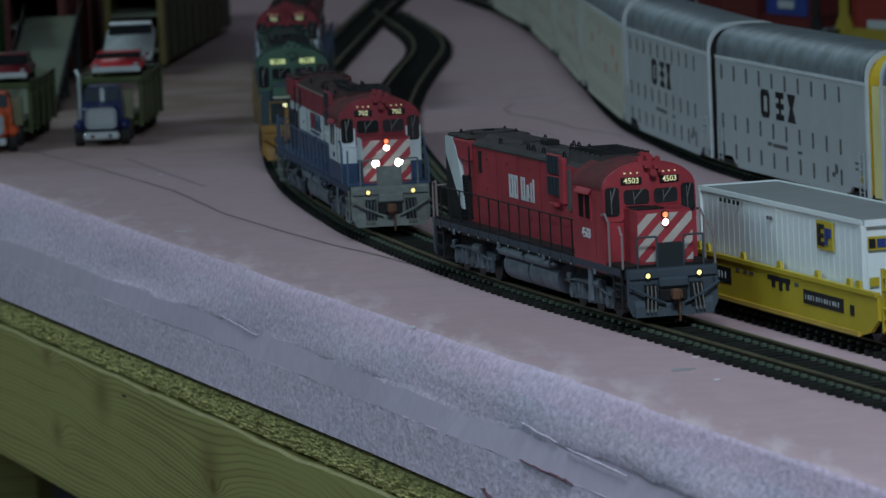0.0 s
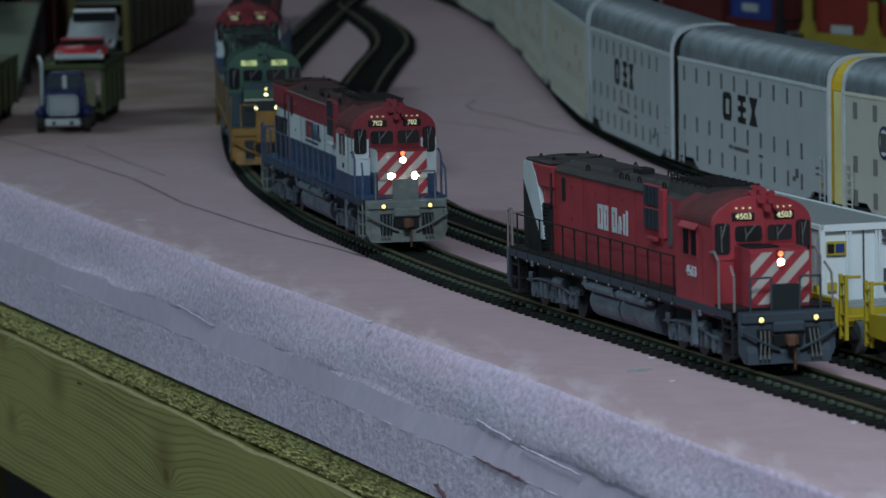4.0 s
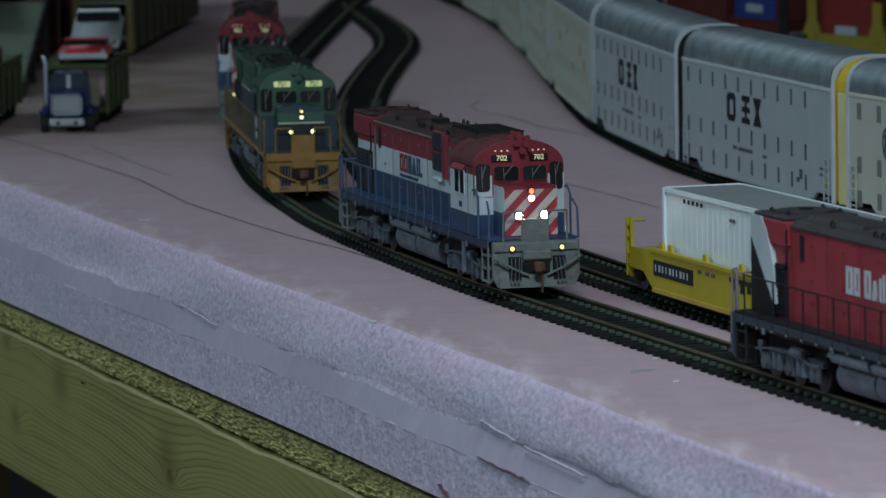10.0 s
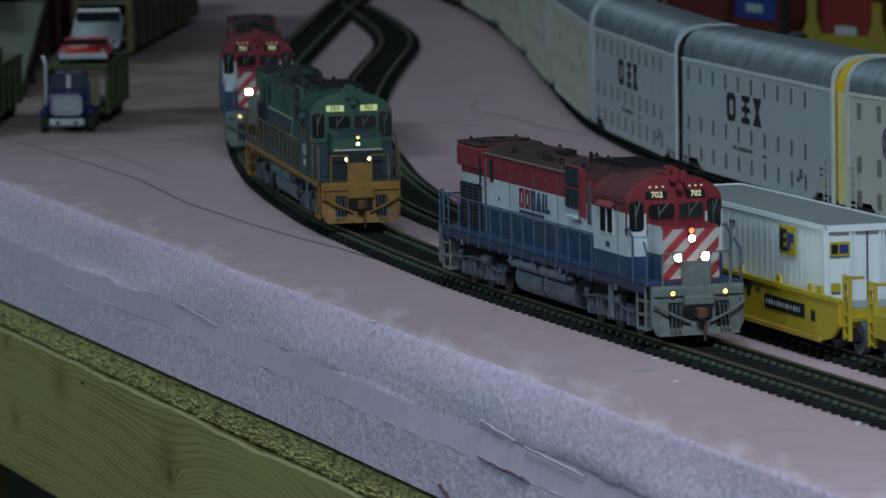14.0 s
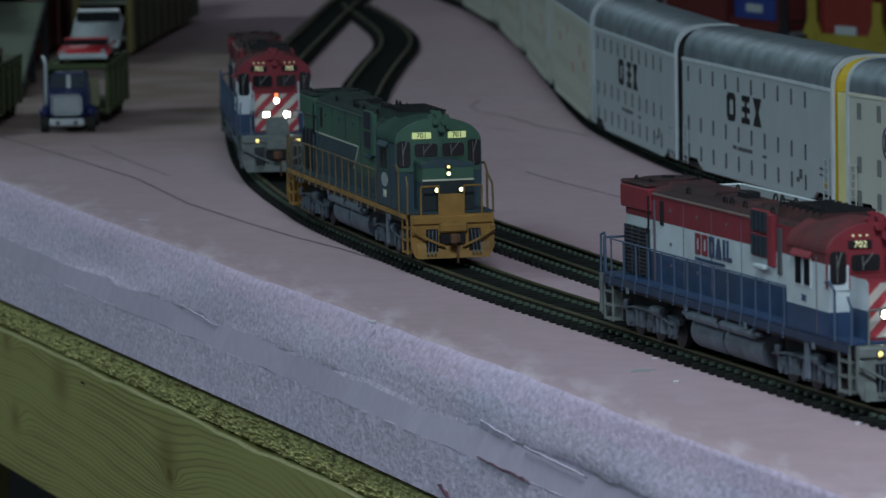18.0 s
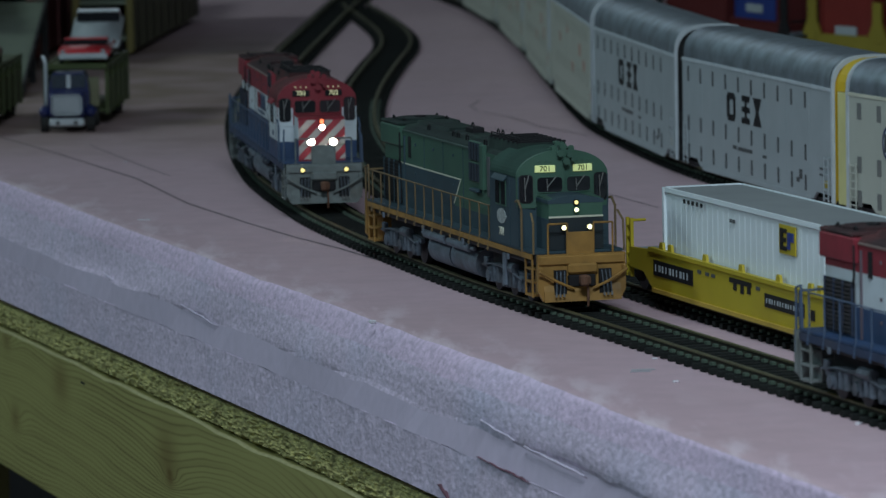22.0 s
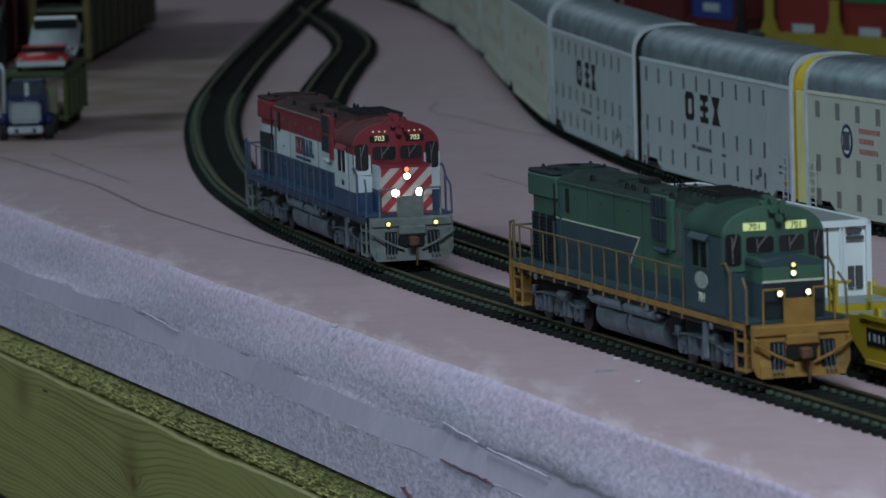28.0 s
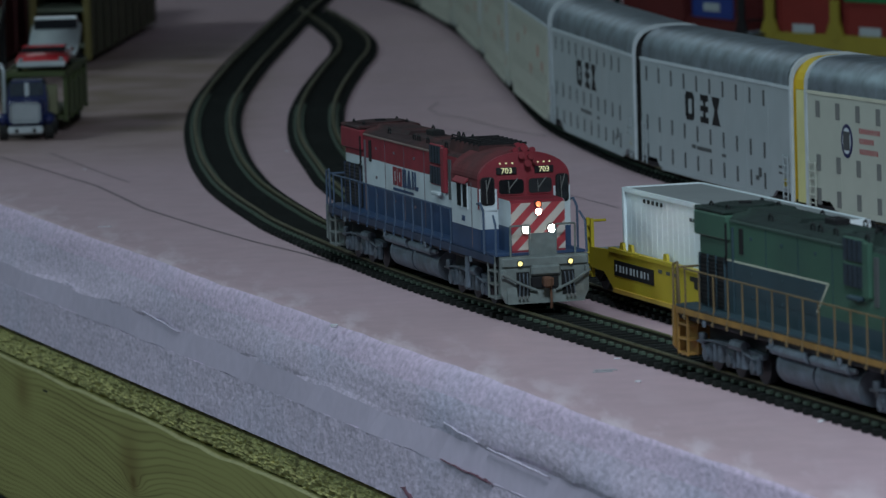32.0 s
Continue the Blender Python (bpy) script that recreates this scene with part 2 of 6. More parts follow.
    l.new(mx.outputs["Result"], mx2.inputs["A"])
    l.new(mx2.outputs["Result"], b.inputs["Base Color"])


scuffs_and_shade(FOAM)


KNOTS = [(1.612, -0.0762, 0.0050), (1.423, -0.0838, 0.0058), (1.705, -0.1037, 0.0030), (1.4186, -0.0927, 0.0020), (1.720, -0.0694, 0.0026), (1.160, -0.079, 0.0060)]


def pine():
    """Yellowed pine: growth rings round the heart of the tree, cut along the length (x), with a few knots."""
    m = mat("yellow_pine", (0.35, 0.33, 0.135), 0.75, vary=0.06, scale=200, spec=0.25)
    nt = m.node_tree
    n, l = nt.nodes, nt.links
    b = n["Principled BSDF"]
    tc = n.new("ShaderNodeTexCoord")
    mp = n.new("ShaderNodeMapping")
    mp.inputs["Scale"].default_value = (1.3, 6, 6)
    l.new(tc.outputs["Object"], mp.inputs["Vector"])
    nz = n.new("ShaderNodeTexNoise")
    nz.inputs["Scale"].default_value, nz.inputs["Detail"].default_value = 2.2, 3
    l.new(mp.outputs["Vector"], nz.inputs["Vector"])
    sep = n.new("ShaderNodeSeparateXYZ")
    l.new(tc.outputs["Object"], sep.inputs[0])

    def calc(op, a, c):
        q = n.new("ShaderNodeMath")
        q.operation = op
        for k, v in enumerate((a, c)):
            if isinstance(v, (int, float)):
                q.inputs[k].default_value = v
            else:
                l.new(v, q.inputs[k])
        return q.outputs[0]
    swell, heart = 0.0, 0.0
    for kx, kz, size in KNOTS:
        dx = calc("SUBTRACT", sep.outputs["X"], kx)
        dz = calc("SUBTRACT", sep.outputs["Z"], kz)
        q = calc("ADD", calc("POWER", calc("ABSOLUTE", calc("DIVIDE", dx, size * 9.0), 0.0), 2.0), calc("POWER", calc("ABSOLUTE", calc("DIVIDE", dz, size * 2.2), 0.0), 2.0))
        swell = calc("ADD", swell, calc("POWER", 2.718, calc("MULTIPLY", q, -1.0)))
        q2 = calc("ADD", calc("POWER", calc("ABSOLUTE", calc("DIVIDE", dx, size * 3.0), 0.0), 2.0), calc("POWER", calc("ABSOLUTE", calc("DIVIDE", dz, size * 1.8), 0.0), 2.0))
        heart = calc("ADD", heart, calc("POWER", 2.718, calc("MULTIPLY", q2, -1.0)))
    rings = calc("ADD", calc("MULTIPLY", sep.outputs["Z"], 2900.0), calc("ADD", calc("MULTIPLY", nz.outputs["Fac"], 84.0), calc("MULTIPLY", swell, 20.0)))
    fade = n.new("ShaderNodeTexNoise")
    fade.inputs["Scale"].default_value, fade.inputs["Detail"].default_value = 26.0, 3
    fmap = n.new("ShaderNodeMapping")
    fmap.inputs["Scale"].default_value = (0.22, 1, 1)
    l.new(tc.outputs["Object"], fmap.inputs["Vector"])
    l.new(fmap.outputs["Vector"], fade.inputs["Vector"])
    wave = calc("POWER", calc("MULTIPLY", calc("ADD", calc("SINE", rings, 0.0), 1.0), 0.5), 5.0)
    coarse = calc("POWER", calc("MULTIPLY", calc("ADD", calc("SINE", calc("MULTIPLY", rings, 0.23), 0.0), 1.0), 0.5), 9.0)
    wave = calc("MULTIPLY", calc("ADD", calc("MULTIPLY", wave, 0.85), calc("MULTIPLY", coarse, 0.3)), calc("SUBTRACT", calc("MULTIPLY", fade.outputs["Fac"], 2.6), 0.75))
    cr = n.new("ShaderNodeValToRGB")
    cr.color_ramp.elements[0].position, cr.color_ramp.elements[0].color = 0.0, (0.385, 0.35, 0.128, 1)
    cr.color_ramp.elements[1].position, cr.color_ramp.elements[1].color = 1.0, (0.145, 0.105, 0.035, 1)
    l.new(wave, cr.inputs["Fac"])
    mx = n.new("ShaderNodeMix")
    mx.data_type = "RGBA"
    mx.inputs["B"].default_value = (0.15, 0.085, 0.025, 1)
    l.new(calc("MULTIPLY", heart, 0.55), mx.inputs["Factor"])
    l.new(cr.outputs["Color"], mx.inputs["A"])
    l.new(mx.outputs["Result"], b.inputs["Base Color"])
    return m


PINE = pine()

# ---- mesh helpers (millimetres) ----
MM = 0.001


def box(bm, x0, x1, y0, y1, z0, z1, bevel=0.0, m=None):
    """A box between two corners, with an optional bevel."""
    r = bmesh.ops.create_cube(bm, size=1)
    vs = r["verts"]
    for v in vs:
        v.co = Vector(((x0 + x1) / 2 + v.co.x * (x1 - x0), (y0 + y1) / 2 + v.co.y * (y1 - y0), (z0 + z1) / 2 + v.co.z * (z1 - z0))) * MM
    if bevel:
        es = list({e for v in vs for e in v.link_edges})
        bmesh.ops.bevel(bm, geom=es, offset=bevel * MM, segments=1, affect="EDGES")
    return bm


def cyl(bm, p, q, r, seg=10, r2=None):
    """A round bar from p to q."""
    p, q = Vector(p) * MM, Vector(q) * MM
    d = q - p
    m = Matrix.Translation((p + q) / 2) @ d.to_track_quat("Z", "Y").to_matrix().to_4x4()
    bmesh.ops.create_cone(bm, cap_ends=True, segments=seg, radius1=r * MM, radius2=(r if r2 is None else r2) * MM, depth=d.length, matrix=m)
    return bm


def prism(bm, outline, axis, a, b):
    """An outline in the two other axes, drawn out along axis from a to b."""
    def at(u, v, w):
        return {"x": (w, u, v), "y": (u, w, v), "z": (u, v, w)}[axis]
    lo = [bm.verts.new(Vector(at(u, v, a)) * MM) for u, v in outline]
    hi = [bm.verts.new(Vector(at(u, v, b)) * MM) for u, v in outline]
    n = len(outline)
    bm.faces.new(lo)
    bm.faces.new(hi[::-1])
    for i in range(n):
        bm.faces.new((lo[i], hi[i], hi[(i + 1) % n], lo[(i + 1) % n]))
    bmesh.ops.recalc_face_normals(bm, faces=bm.faces)
    return bm


def tube(bm, pts, r, seg=6):
    """A bent wire through points."""
    for p, q in zip(pts, pts[1:]):
        cyl(bm, p, q, r, seg)
    return bm


def B(*a, **k):
    return box(bmesh.new(), *a, **k)


def finish(name, bm, material, smooth=False):
    me = bpy.data.meshes.new(name)
    if smooth:
        for fc in bm.faces:
            fc.smooth = True
    bm.to_mesh(me)
    bm.free()
    me.materials.append(material)
    return me


def part(name, bm, material, parent, label="", smooth=False):
    ob = new(name, finish(name, bm, material, smooth))
    ob.parent = parent
    if label:
        tagged(ob, label)
    return ob


def thing(name, label, category, group="", kind="", m=None):
    ob = new(name)
    ob.empty_display_size = 0.01
    tagged(ob, label, category, group, kind)
    if m is not None:
        ob.matrix_basis = m
    return ob


# ---- the lines of the tracks ----
LINE_MAIN = [(.346, .95), (.298, 1.10), (.2345, 1.30), (.1712, 1.50), (.1385, 1.6), (.0753, 1.8), (.0136, 2.0), (-.0354, 2.2), (-.0539, 2.3), (-.0691, 2.4),
             (-.078, 2.48), (-.0875, 2.6), (-.096, 2.78), (-.098, 2.962), (-.092, 3.215), (-.081, 3.49), (-.069, 3.77), (-.05, 4.2), (-.04, 4.5)]
LINE_PASS = [(.392, .95), (.346, 1.10), (.284, 1.30), (.2195, 1.50), (.155, 1.70), (.0935, 1.90), (.039, 2.10), (-.002, 2.27), (-.0215, 2.413), (-.029, 2.503), (-.040, 2.671), (-.0435, 2.84),
             (-.041, 3.0), (-.034, 3.18), (-.027, 3.34), (-.030, 3.48), (-.045, 3.66), (-.058, 3.80), (-.060, 4.0)]
LINE_RACK = [(.50, 1.4), (.42, 1.6), (.345, 1.78), (.285, 1.92), (.208, 2.122), (.178, 2.215), (.125, 2.434), (.094, 2.657), (.083, 2.80), (.074, 3.04), (.060, 3.394), (.040, 3.68), (.018, 3.86), (-.01, 4.05), (-.05, 4.3)]


def spline(knots, step=0.002):
    k = np.array(knots, float)
    rows = []
    for i in range(1, len(k) - 2):
        a, b, c, d = k[i - 1:i + 3]
        n = max(2, int(np.linalg.norm(c - b) / step))
        t = np.linspace(0, 1, n, endpoint=False)[:, None]
        rows.append(.5 * (2 * b + (c - a) * t + (2 * a - 5 * b + 4 * c - d) * t * t + (3 * b - a - 3 * c + d) * t ** 3))
    rows.append(k[-2][None])
    p = np.concatenate(rows)
    s = np.concatenate([[0], np.cumsum(np.linalg.norm(np.diff(p, axis=0), axis=1))])
    return p, s


def along(line, s):
    p, arc = line
    return Vector((float(np.interp(s, arc, p[:, 0])), float(np.interp(s, arc, p[:, 1]))))


MAIN, PASS, RACKS = spline(LINE_MAIN), spline(LINE_PASS), spline(LINE_RACK)
RAIL_TOP, FOAM_TOP = 0.0, -0.0043
RAILZ = 0.0


def rail_pose(line, s, u1, u2):
    """The pose of a car whose trucks sit u1 and u2 behind its front coupler, with the first truck at s."""
    a, b = along(line, s), along(line, s + u2 - u1)
    d = (a - b).normalized()
    c = a + d * u1
    return Matrix.Translation((c.x, c.y, RAILZ)) @ Matrix.Rotation(math.atan2(d.y, d.x), 4, "Z")


def s_at(line, y):
    """The arc length at which a line reaches the depth y."""
    p, arc = line
    return float(np.interp(y, p[:, 1], arc))


# ---- setting: room, table, foam, timber ----
def slab(name, label, x0, x1, y0, y1, z0, z1, material):
    me = finish(name, B(x0 * 1000, x1 * 1000, y0 * 1000, y1 * 1000, z0 * 1000, z1 * 1000), material)
    return tagged(new(name, me), label, name.split("_")[0], kind="structure")


slab("floor", "plain grey concrete floor of the train room", -3.0, 3.0, -1.5, 6.5, -1.05, -1.0, FLOORMAT)
slab("wall_north", "plain grey wall behind the layout", -3.0, 3.0, 6.4, 6.5, -1.0, 1.9, WALLPAINT)
slab("wall_south", "plain grey wall behind the camera", -3.0, 3.0, -1.5, -1.4, -1.0, 1.9, WALLPAINT)
slab("wall_east", "plain grey side wall of the train room", 2.9, 3.0, -1.4, 6.4, -1.0, 1.9, WALLPAINT)
slab("wall_west", "plain grey side wall of the train room", -3.0, -2.9, -1.4, 6.4, -1.0, 1.9, WALLPAINT)
slab("ceiling", "plain pale ceiling of the train room", -3.0, 3.0, -1.5, 6.5, 1.9, 2.0, WALLPAINT)


def edge_x(y):
    """The front edge of the foam sheet."""
    return -0.118 - 0.304 * (y - 2.204)


def sag(y):
    """How far the deck's front pieces drop below the sheet towards the far end, in millimetres."""
    return -5.2 * max(0.0, y - 1.95)


EDGE_DIR = Vector((-0.304, 1.0, 0)).normalized()
EDGE_OUT = Vector((-1.0, -0.304, 0)).normalized()


def foam_table():
    """The upper foam sheet: a flat skin and a worn, sloping rough cut down to the joint."""
    bm = bmesh.new()
    n = 420
    y0, y1 = 0.7, 6.38
    prof = [(-4.0, 0.0), (0.0, 0.0), (1.0, -0.5), (2.4, -2.6), (4.4, -9.0), (5.8, -15.0), (6.85, -20.0), (7.15, -21.6), (7.9, -31.0), (7.0, -31.15), (-20, -31.2)]
    rows = []
    for i in range(n + 1):
        y = y0 + (y1 - y0) * (i / n) ** 1.25
        base = Vector((edge_x(y), y, FOAM_TOP))
        row = [bm.verts.new((base.x + 1.6, base.y + 0.5, FOAM_TOP))]
        for k, (o, z) in enumerate(prof):
            tear = (noise.noise(Vector((y * 14, 5.0, 1.0))) * 2.0 + noise.noise(Vector((y * 75, 8.0, 1.0))) * 1.3) if 5 < k < 8 else 0.0
            z += tear + (sag(y) * 0.7 if k > 4 else 0.0)
            w = noise.noise(Vector((y * 9, k * 0.35, 0.0))) * 2.0 + noise.noise(Vector((y * 60, k * 1.7, 3.0))) * (0.5 if k > 1 else 0.25)
            p = base + EDGE_OUT * ((o + w) * MM) + Vector((0, 0, (z + (noise.noise(Vector((y * 40, k, 7.0))) * 0.7 if k > 1 else 0)) * MM))
            row.append(bm.verts.new(p))
        rows.append(row)
    for a, b in zip(rows, rows[1:]):
        for k in range(len(a) - 1):
            fc = bm.faces.new((a[k], a[k + 1], b[k + 1], b[k]))
            fc.material_index = 0 if k < 3 else 2 if k >= 8 else 3 if k < 5 else 1
            fc.smooth = 0 < k < 7
    bmesh.ops.recalc_face_normals(bm, faces=bm.faces)
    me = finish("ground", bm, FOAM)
    me.materials.append(FOAM_CUT)
    me.materials.append(FOAM_SMOOTH)
    me.materials.append(FOAM_FUZZ)
    return tagged(new("ground", me), "flat pink foam sheet with a rough sloping cut edge", "foam sheet", kind="structure")


def strip(name, label, category, material, o0, z0, o1, z1, depth=60, rough=0.0, y0=0.7, y1=5.0, n=200, steps=2, fall=(1.0, 1.0), wave=0.0, undercut=0.0):
    """A long piece under the sheet, its face from (o0, z0) to (o1, z1) in millimetres out of and below the edge."""
    bm = bmesh.new()
    rows = []
    face = [(o0 + (o1 - o0) * k / steps, z0 + (z1 - z0) * k / steps, fall[0] + (fall[1] - fall[0]) * k / steps) for k in range(steps + 1)]
    ring = [(o0 - depth, z0, fall[0])] + face + [(o1 - depth, z1, fall[1])]
    # closely stepped along the stretch that the camera stands before
    for y in np.concatenate((np.linspace(y0, 1.6, 60, endpoint=False), np.linspace(1.6, 2.65, n, endpoint=False), np.linspace(2.65, y1, 100))):
        y = float(y)
        base = Vector((edge_x(y), y, FOAM_TOP))
        row = []
        for k, (o, z, f) in enumerate(ring):
            w = noise.noise(Vector((y * 210, z * 1.05, z0 + 9.0))) * rough + noise.noise(Vector((y * 70, z * 0.28, z0))) * rough * 0.6 + noise.noise(Vector((y * 200, z * 0.8, z0))) * rough * 0.7 if 0 < k < len(ring) - 1 else 0
            w += noise.noise(Vector((y * 9, 2.8, 0.0))) * wave * max(0.0, 1 - (k - 1) / steps)
            if undercut and 0 < k < len(ring) - 1:
                # broken away above the beam, along a ragged line
                torn = noise.noise(Vector((y * 22, 4.0, 2.0))) * 0.9 + noise.noise(Vector((y * 110, 6.0, 2.0))) * 0.7
                w += 1.1 * math.sin(math.pi * (k - 1) / steps) - undercut * min(max((z1 + 3.0 + torn - z) / 0.8, 0.0), 1.0)
            row.append(bm.verts.new(base + EDGE_OUT * ((o + w) * MM) + Vector((0, 0, (z + sag(y) * f + max(w, -1.5) * 0.35) * MM))))
        rows.append(row)
    for a, b in zip(rows, rows[1:]):
        for k in range(len(ring)):
            bm.faces.new((a[k], a[(k + 1) % len(ring)], b[(k + 1) % len(ring)], b[k]))
    bm.faces.new(rows[0])
    bm.faces.new(rows[-1][::-1])
    bmesh.ops.recalc_face_normals(bm, faces=bm.faces)
    me = finish(name, bm, material)
    return tagged(new(name, me), label, category, kind="structure")


sheet = foam_table()
lower = strip("trim_lower", "rough lower foam sheet under the joint", "foam strip", FOAM_CUT, 7.9, -31.05, 8.8, -49.0, rough=0.3, n=900, steps=4, fall=(0.7, 1.0), wave=2.0)
strip("trim_board", "ragged brown edge of a chipboard deck", "board", OSB, 5.6, -52.0, 5.4, -65.0, rough=1.4, n=1500, steps=20, undercut=7.0)


def torn_ridge(y0, y1, z0, z1, width, parent, material, name="torn_flake", lift=0.1):
    """A ragged, slightly lifted sliver on the cut face between two depths."""
    bm = bmesh.new()
    rows, n = [], 26
    for i in range(n + 1):
        f = i / n
        y = y0 + (y1 - y0) * f
        z = z0 + (z1 - z0) * f + noise.noise(Vector((y * 120, z0, 0.5))) * width * 0.35
        half = width * 0.5 * (0.25 + abs(noise.noise(Vector((y * 190, z1, 2.0)))) * 1.5) * math.sin(math.pi * min(max(f, 0.04), 0.96))
        out = 7.4 + (-z - 20.0) * 0.06
        base = Vector((edge_x(y), y, FOAM_TOP))
        rows.append([bm.verts.new(base + EDGE_OUT * ((out + o) * MM) + Vector((0, 0, (z + dz) * MM))) for o, dz in ((-0.5, half), (lift, half * 0.5), (lift * 0.3, -half * 0.3), (-0.7, -half))])
    for a, b in zip(rows, rows[1:]):
        for k in range(3):
            bm.faces.new((a[k], a[k + 1], b[k + 1], b[k]))
    bmesh.ops.recalc_face_normals(bm, faces=bm.faces)
    return part(name, bm, material, parent, smooth=True)


for y0, y1, z0, z1, w in ((2.135, 2.082, -20.3, -23.0, 0.7), (2.262, 2.246, -20.6, -22.0, 0.6), (1.757, 1.722, -17.6, -20.0, 0.8), (1.712, 1.655, -20.4, -22.0, 1.0)):
    torn_ridge(y0, y1, z0, z1, w * 1.5, sheet, FLAKE)
for y0, y1, z0, z1, w in ((1.758, 1.708, -29.8, -31.0, 1.3), (1.722, 1.706, -30.2, -31.0, 1.9)):
    torn_ridge(y0, y1, z0, z1, w, sheet, SMEAR, "paint_smear", 0.45)
torn_ridge(1.797, 1.785, -44.5, -47.5, 4.6, lower, SMEAR, "paint_smear", 0.9)


def timber(name, label, y0, y1, o, z0, z1, thick=38):
    """A sawn pine length under the deck, along the edge."""
    a = Vector((edge_x(y0), y0, 0)) + EDGE_OUT * (o * MM)
    b = Vector((edge_x(y1), y1, 0)) + EDGE_OUT * (o * MM)
    ln = (b - a).length * 1000
    bm = bmesh.new()
    n, rows = 260, []
    for i in range(n + 1):
        u = ln * i / n
        w = noise.noise(Vector((u * 0.012, 0.3, 0.0))) * 1.4 + noise.noise(Vector((u * 0.05, 2.3, 0.0))) * 0.8
        w += sag(y0 + (y1 - y0) * i / n)
        rows.append([bm.verts.new(Vector(q) * MM) for q in ((u, -thick, z0), (u, -1.5, z0), (u, 0, z0 + 1.5), (u, 0, z1 - 0.9 + w), (u, -0.5, z1 - 0.3 + w), (u, -1.6, z1 - 0.1 + w), (u, -thick, z1 + w))])
    for p, q in zip(rows, rows[1:]):
        for k in range(7):
            bm.faces.new((p[k], p[(k + 1) % 7], q[(k + 1) % 7], q[k])).material_index = 1 if 2 < k < 5 else 0
    bm.faces.new(rows[0])
    bm.faces.new(rows[-1][::-1])
    bmesh.ops.recalc_face_normals(bm, faces=bm.faces)
    me = finish(name, bm, PINE)
    me.materials.append(RIMPINE)
    ob = new(name, me)
    d = (b - a).normalized()
    ob.matrix_basis = Matrix.Translation((a.x, a.y, FOAM_TOP)) @ Matrix.Rotation(math.atan2(d.y, d.x), 4, "Z")
    return tagged(ob, label, "timber")


beam = timber("timber_beam", "knotty yellowed pine beam along the table front", 0.8, 4.6, 7.6, -130.0, -63.0)


hole = B(1564.0, 1573.5, -1.0, 0.05, -72.9, -70.9, bevel=0.6)
part("nail_hole", hole, BLACK, beam, "small dark nail hole")


def post(name, label, x0, x1, y0, y1):
    me = finish(name, B(x0 * 1000, x1 * 1000, y0 * 1000, y1 * 1000, -1000, -135.9, bevel=1.5), PINE)
    return tagged(new(name, me), label, "timber")


post("timber_post", "pine post under the table", -0.270, -0.2335, 2.78, 2.87)


def mark_line(points, width, material, name="pencil_line"):
    """A thin line drawn on the foam."""
    bm = bmesh.new()
    rows = []
    for i, p in enumerate(points):
        a, b = Vector(points[max(i - 1, 0)]), Vector(points[min(i + 1, len(points) - 1)])
        d = (b - a).normalized()
        nn = Vector((-d.y, d.x)) * width / 2
        rows.append((bm.verts.new((p[0] + nn.x, p[1] + nn.y, FOAM_TOP + 0.00015)), bm.verts.new((p[0] - nn.x, p[1] - nn.y, FOAM_TOP + 0.00015))))
    for q, r in zip(rows, rows[1:]):
        bm.faces.new((q[0], q[1], r[1], r[0]))
    bmesh.ops.recalc_face_normals(bm, faces=bm.faces)
    ob = new(name, finish(name, bm, material))
    return tagged(ob, "thin dark pencil line on the foam", "pencil line", "pencil lines on the foam", kind="structure")


mark_line([(-0.2223, 2.7259), (-0.1796, 2.5994), (-0.1386, 2.4689), (-0.1111, 2.3474), (-0.0808, 2.2506), (-0.0604, 2.1902), (-0.0413, 2.1416), (-0.0184, 2.0735)], 0.0009, PENCIL)
mark_line([(0.0215, 2.9172), (0.0158, 2.8782), (0.0194, 2.8419), (0.0351, 2.7999), (0.0513, 2.7298), (0.0725, 2.6722)], 0.0007, PENCIL)
mark_line([(-0.0244, 2.9405), (0.0002, 2.9555), (0.0219, 2.9587), (0.0374, 2.9634)], 0.0006, PENCIL)
mark_line([(0.0384, 2.4717), (0.055, 2.4107), (0.0732, 2.3521), (0.0915, 2.2885)], 0.0006, PENCIL)
mark_line([(-0.0029, 2.7785), (0.0228, 2.7362), (0.0393, 2.6969)], 0.0005, PENCIL)
mark_line([(-0.1728, 2.6637), (-0.1445, 2.5542), (-0.1251, 2.4838)], 0.0006, PENCIL)


def scrap(x, y, w, d, h, turn, label="white crumb of foam on the sheet", category="foam crumb", material=None):
    bm = B(-w / 2, w / 2, -d / 2, d / 2, 0, h, bevel=min(w, d, h) * 0.3)
    for v in bm.verts:
        v.co.x += noise.noise(v.co * 900) * w * 0.2 * MM
        v.co.y += noise.noise(v.co * 700 + Vector((3, 0, 0))) * d * 0.2 * MM
    ob = new("foam_crumb" if material is None else "wire_staple", finish("foam_crumb", bm, material or SCUFF))
    ob.matrix_basis = pose(x, y, FOAM_TOP, 0, 0, turn)
    return tagged(ob, label, category, "crumbs on the foam" if material is None else "")


scrap(0.0731, 1.704, 2.2, 1.6, 0.6, 10)
scrap(0.0888, 1.7262, 1.5, 1.2, 1.6, 30)
scrap(0.1226, 1.5972, 2.4, 1.6, 0.7, 50)
scrap(0.0931, 1.6998, 1.2, 1.2, 0.8, 0)
scrap(0.0992, 1.6821, 1.1, 0.9, 0.7, 20)
scrap(-0.1498, 2.5615, 1.6, 1.2, 0.5, 5)
scrap(-0.1256, 2.2735, 5, 1.2, 0.4, -10)
scrap(-0.0249, 1.8804, 2.6, 2.0, 1.2, 15)
scrap(0.069, 1.7648, 2.2, 1.0, 0.5, -15)
scrap(-0.0552, 2.632, 2.0, 1.4, 0.5, 0)
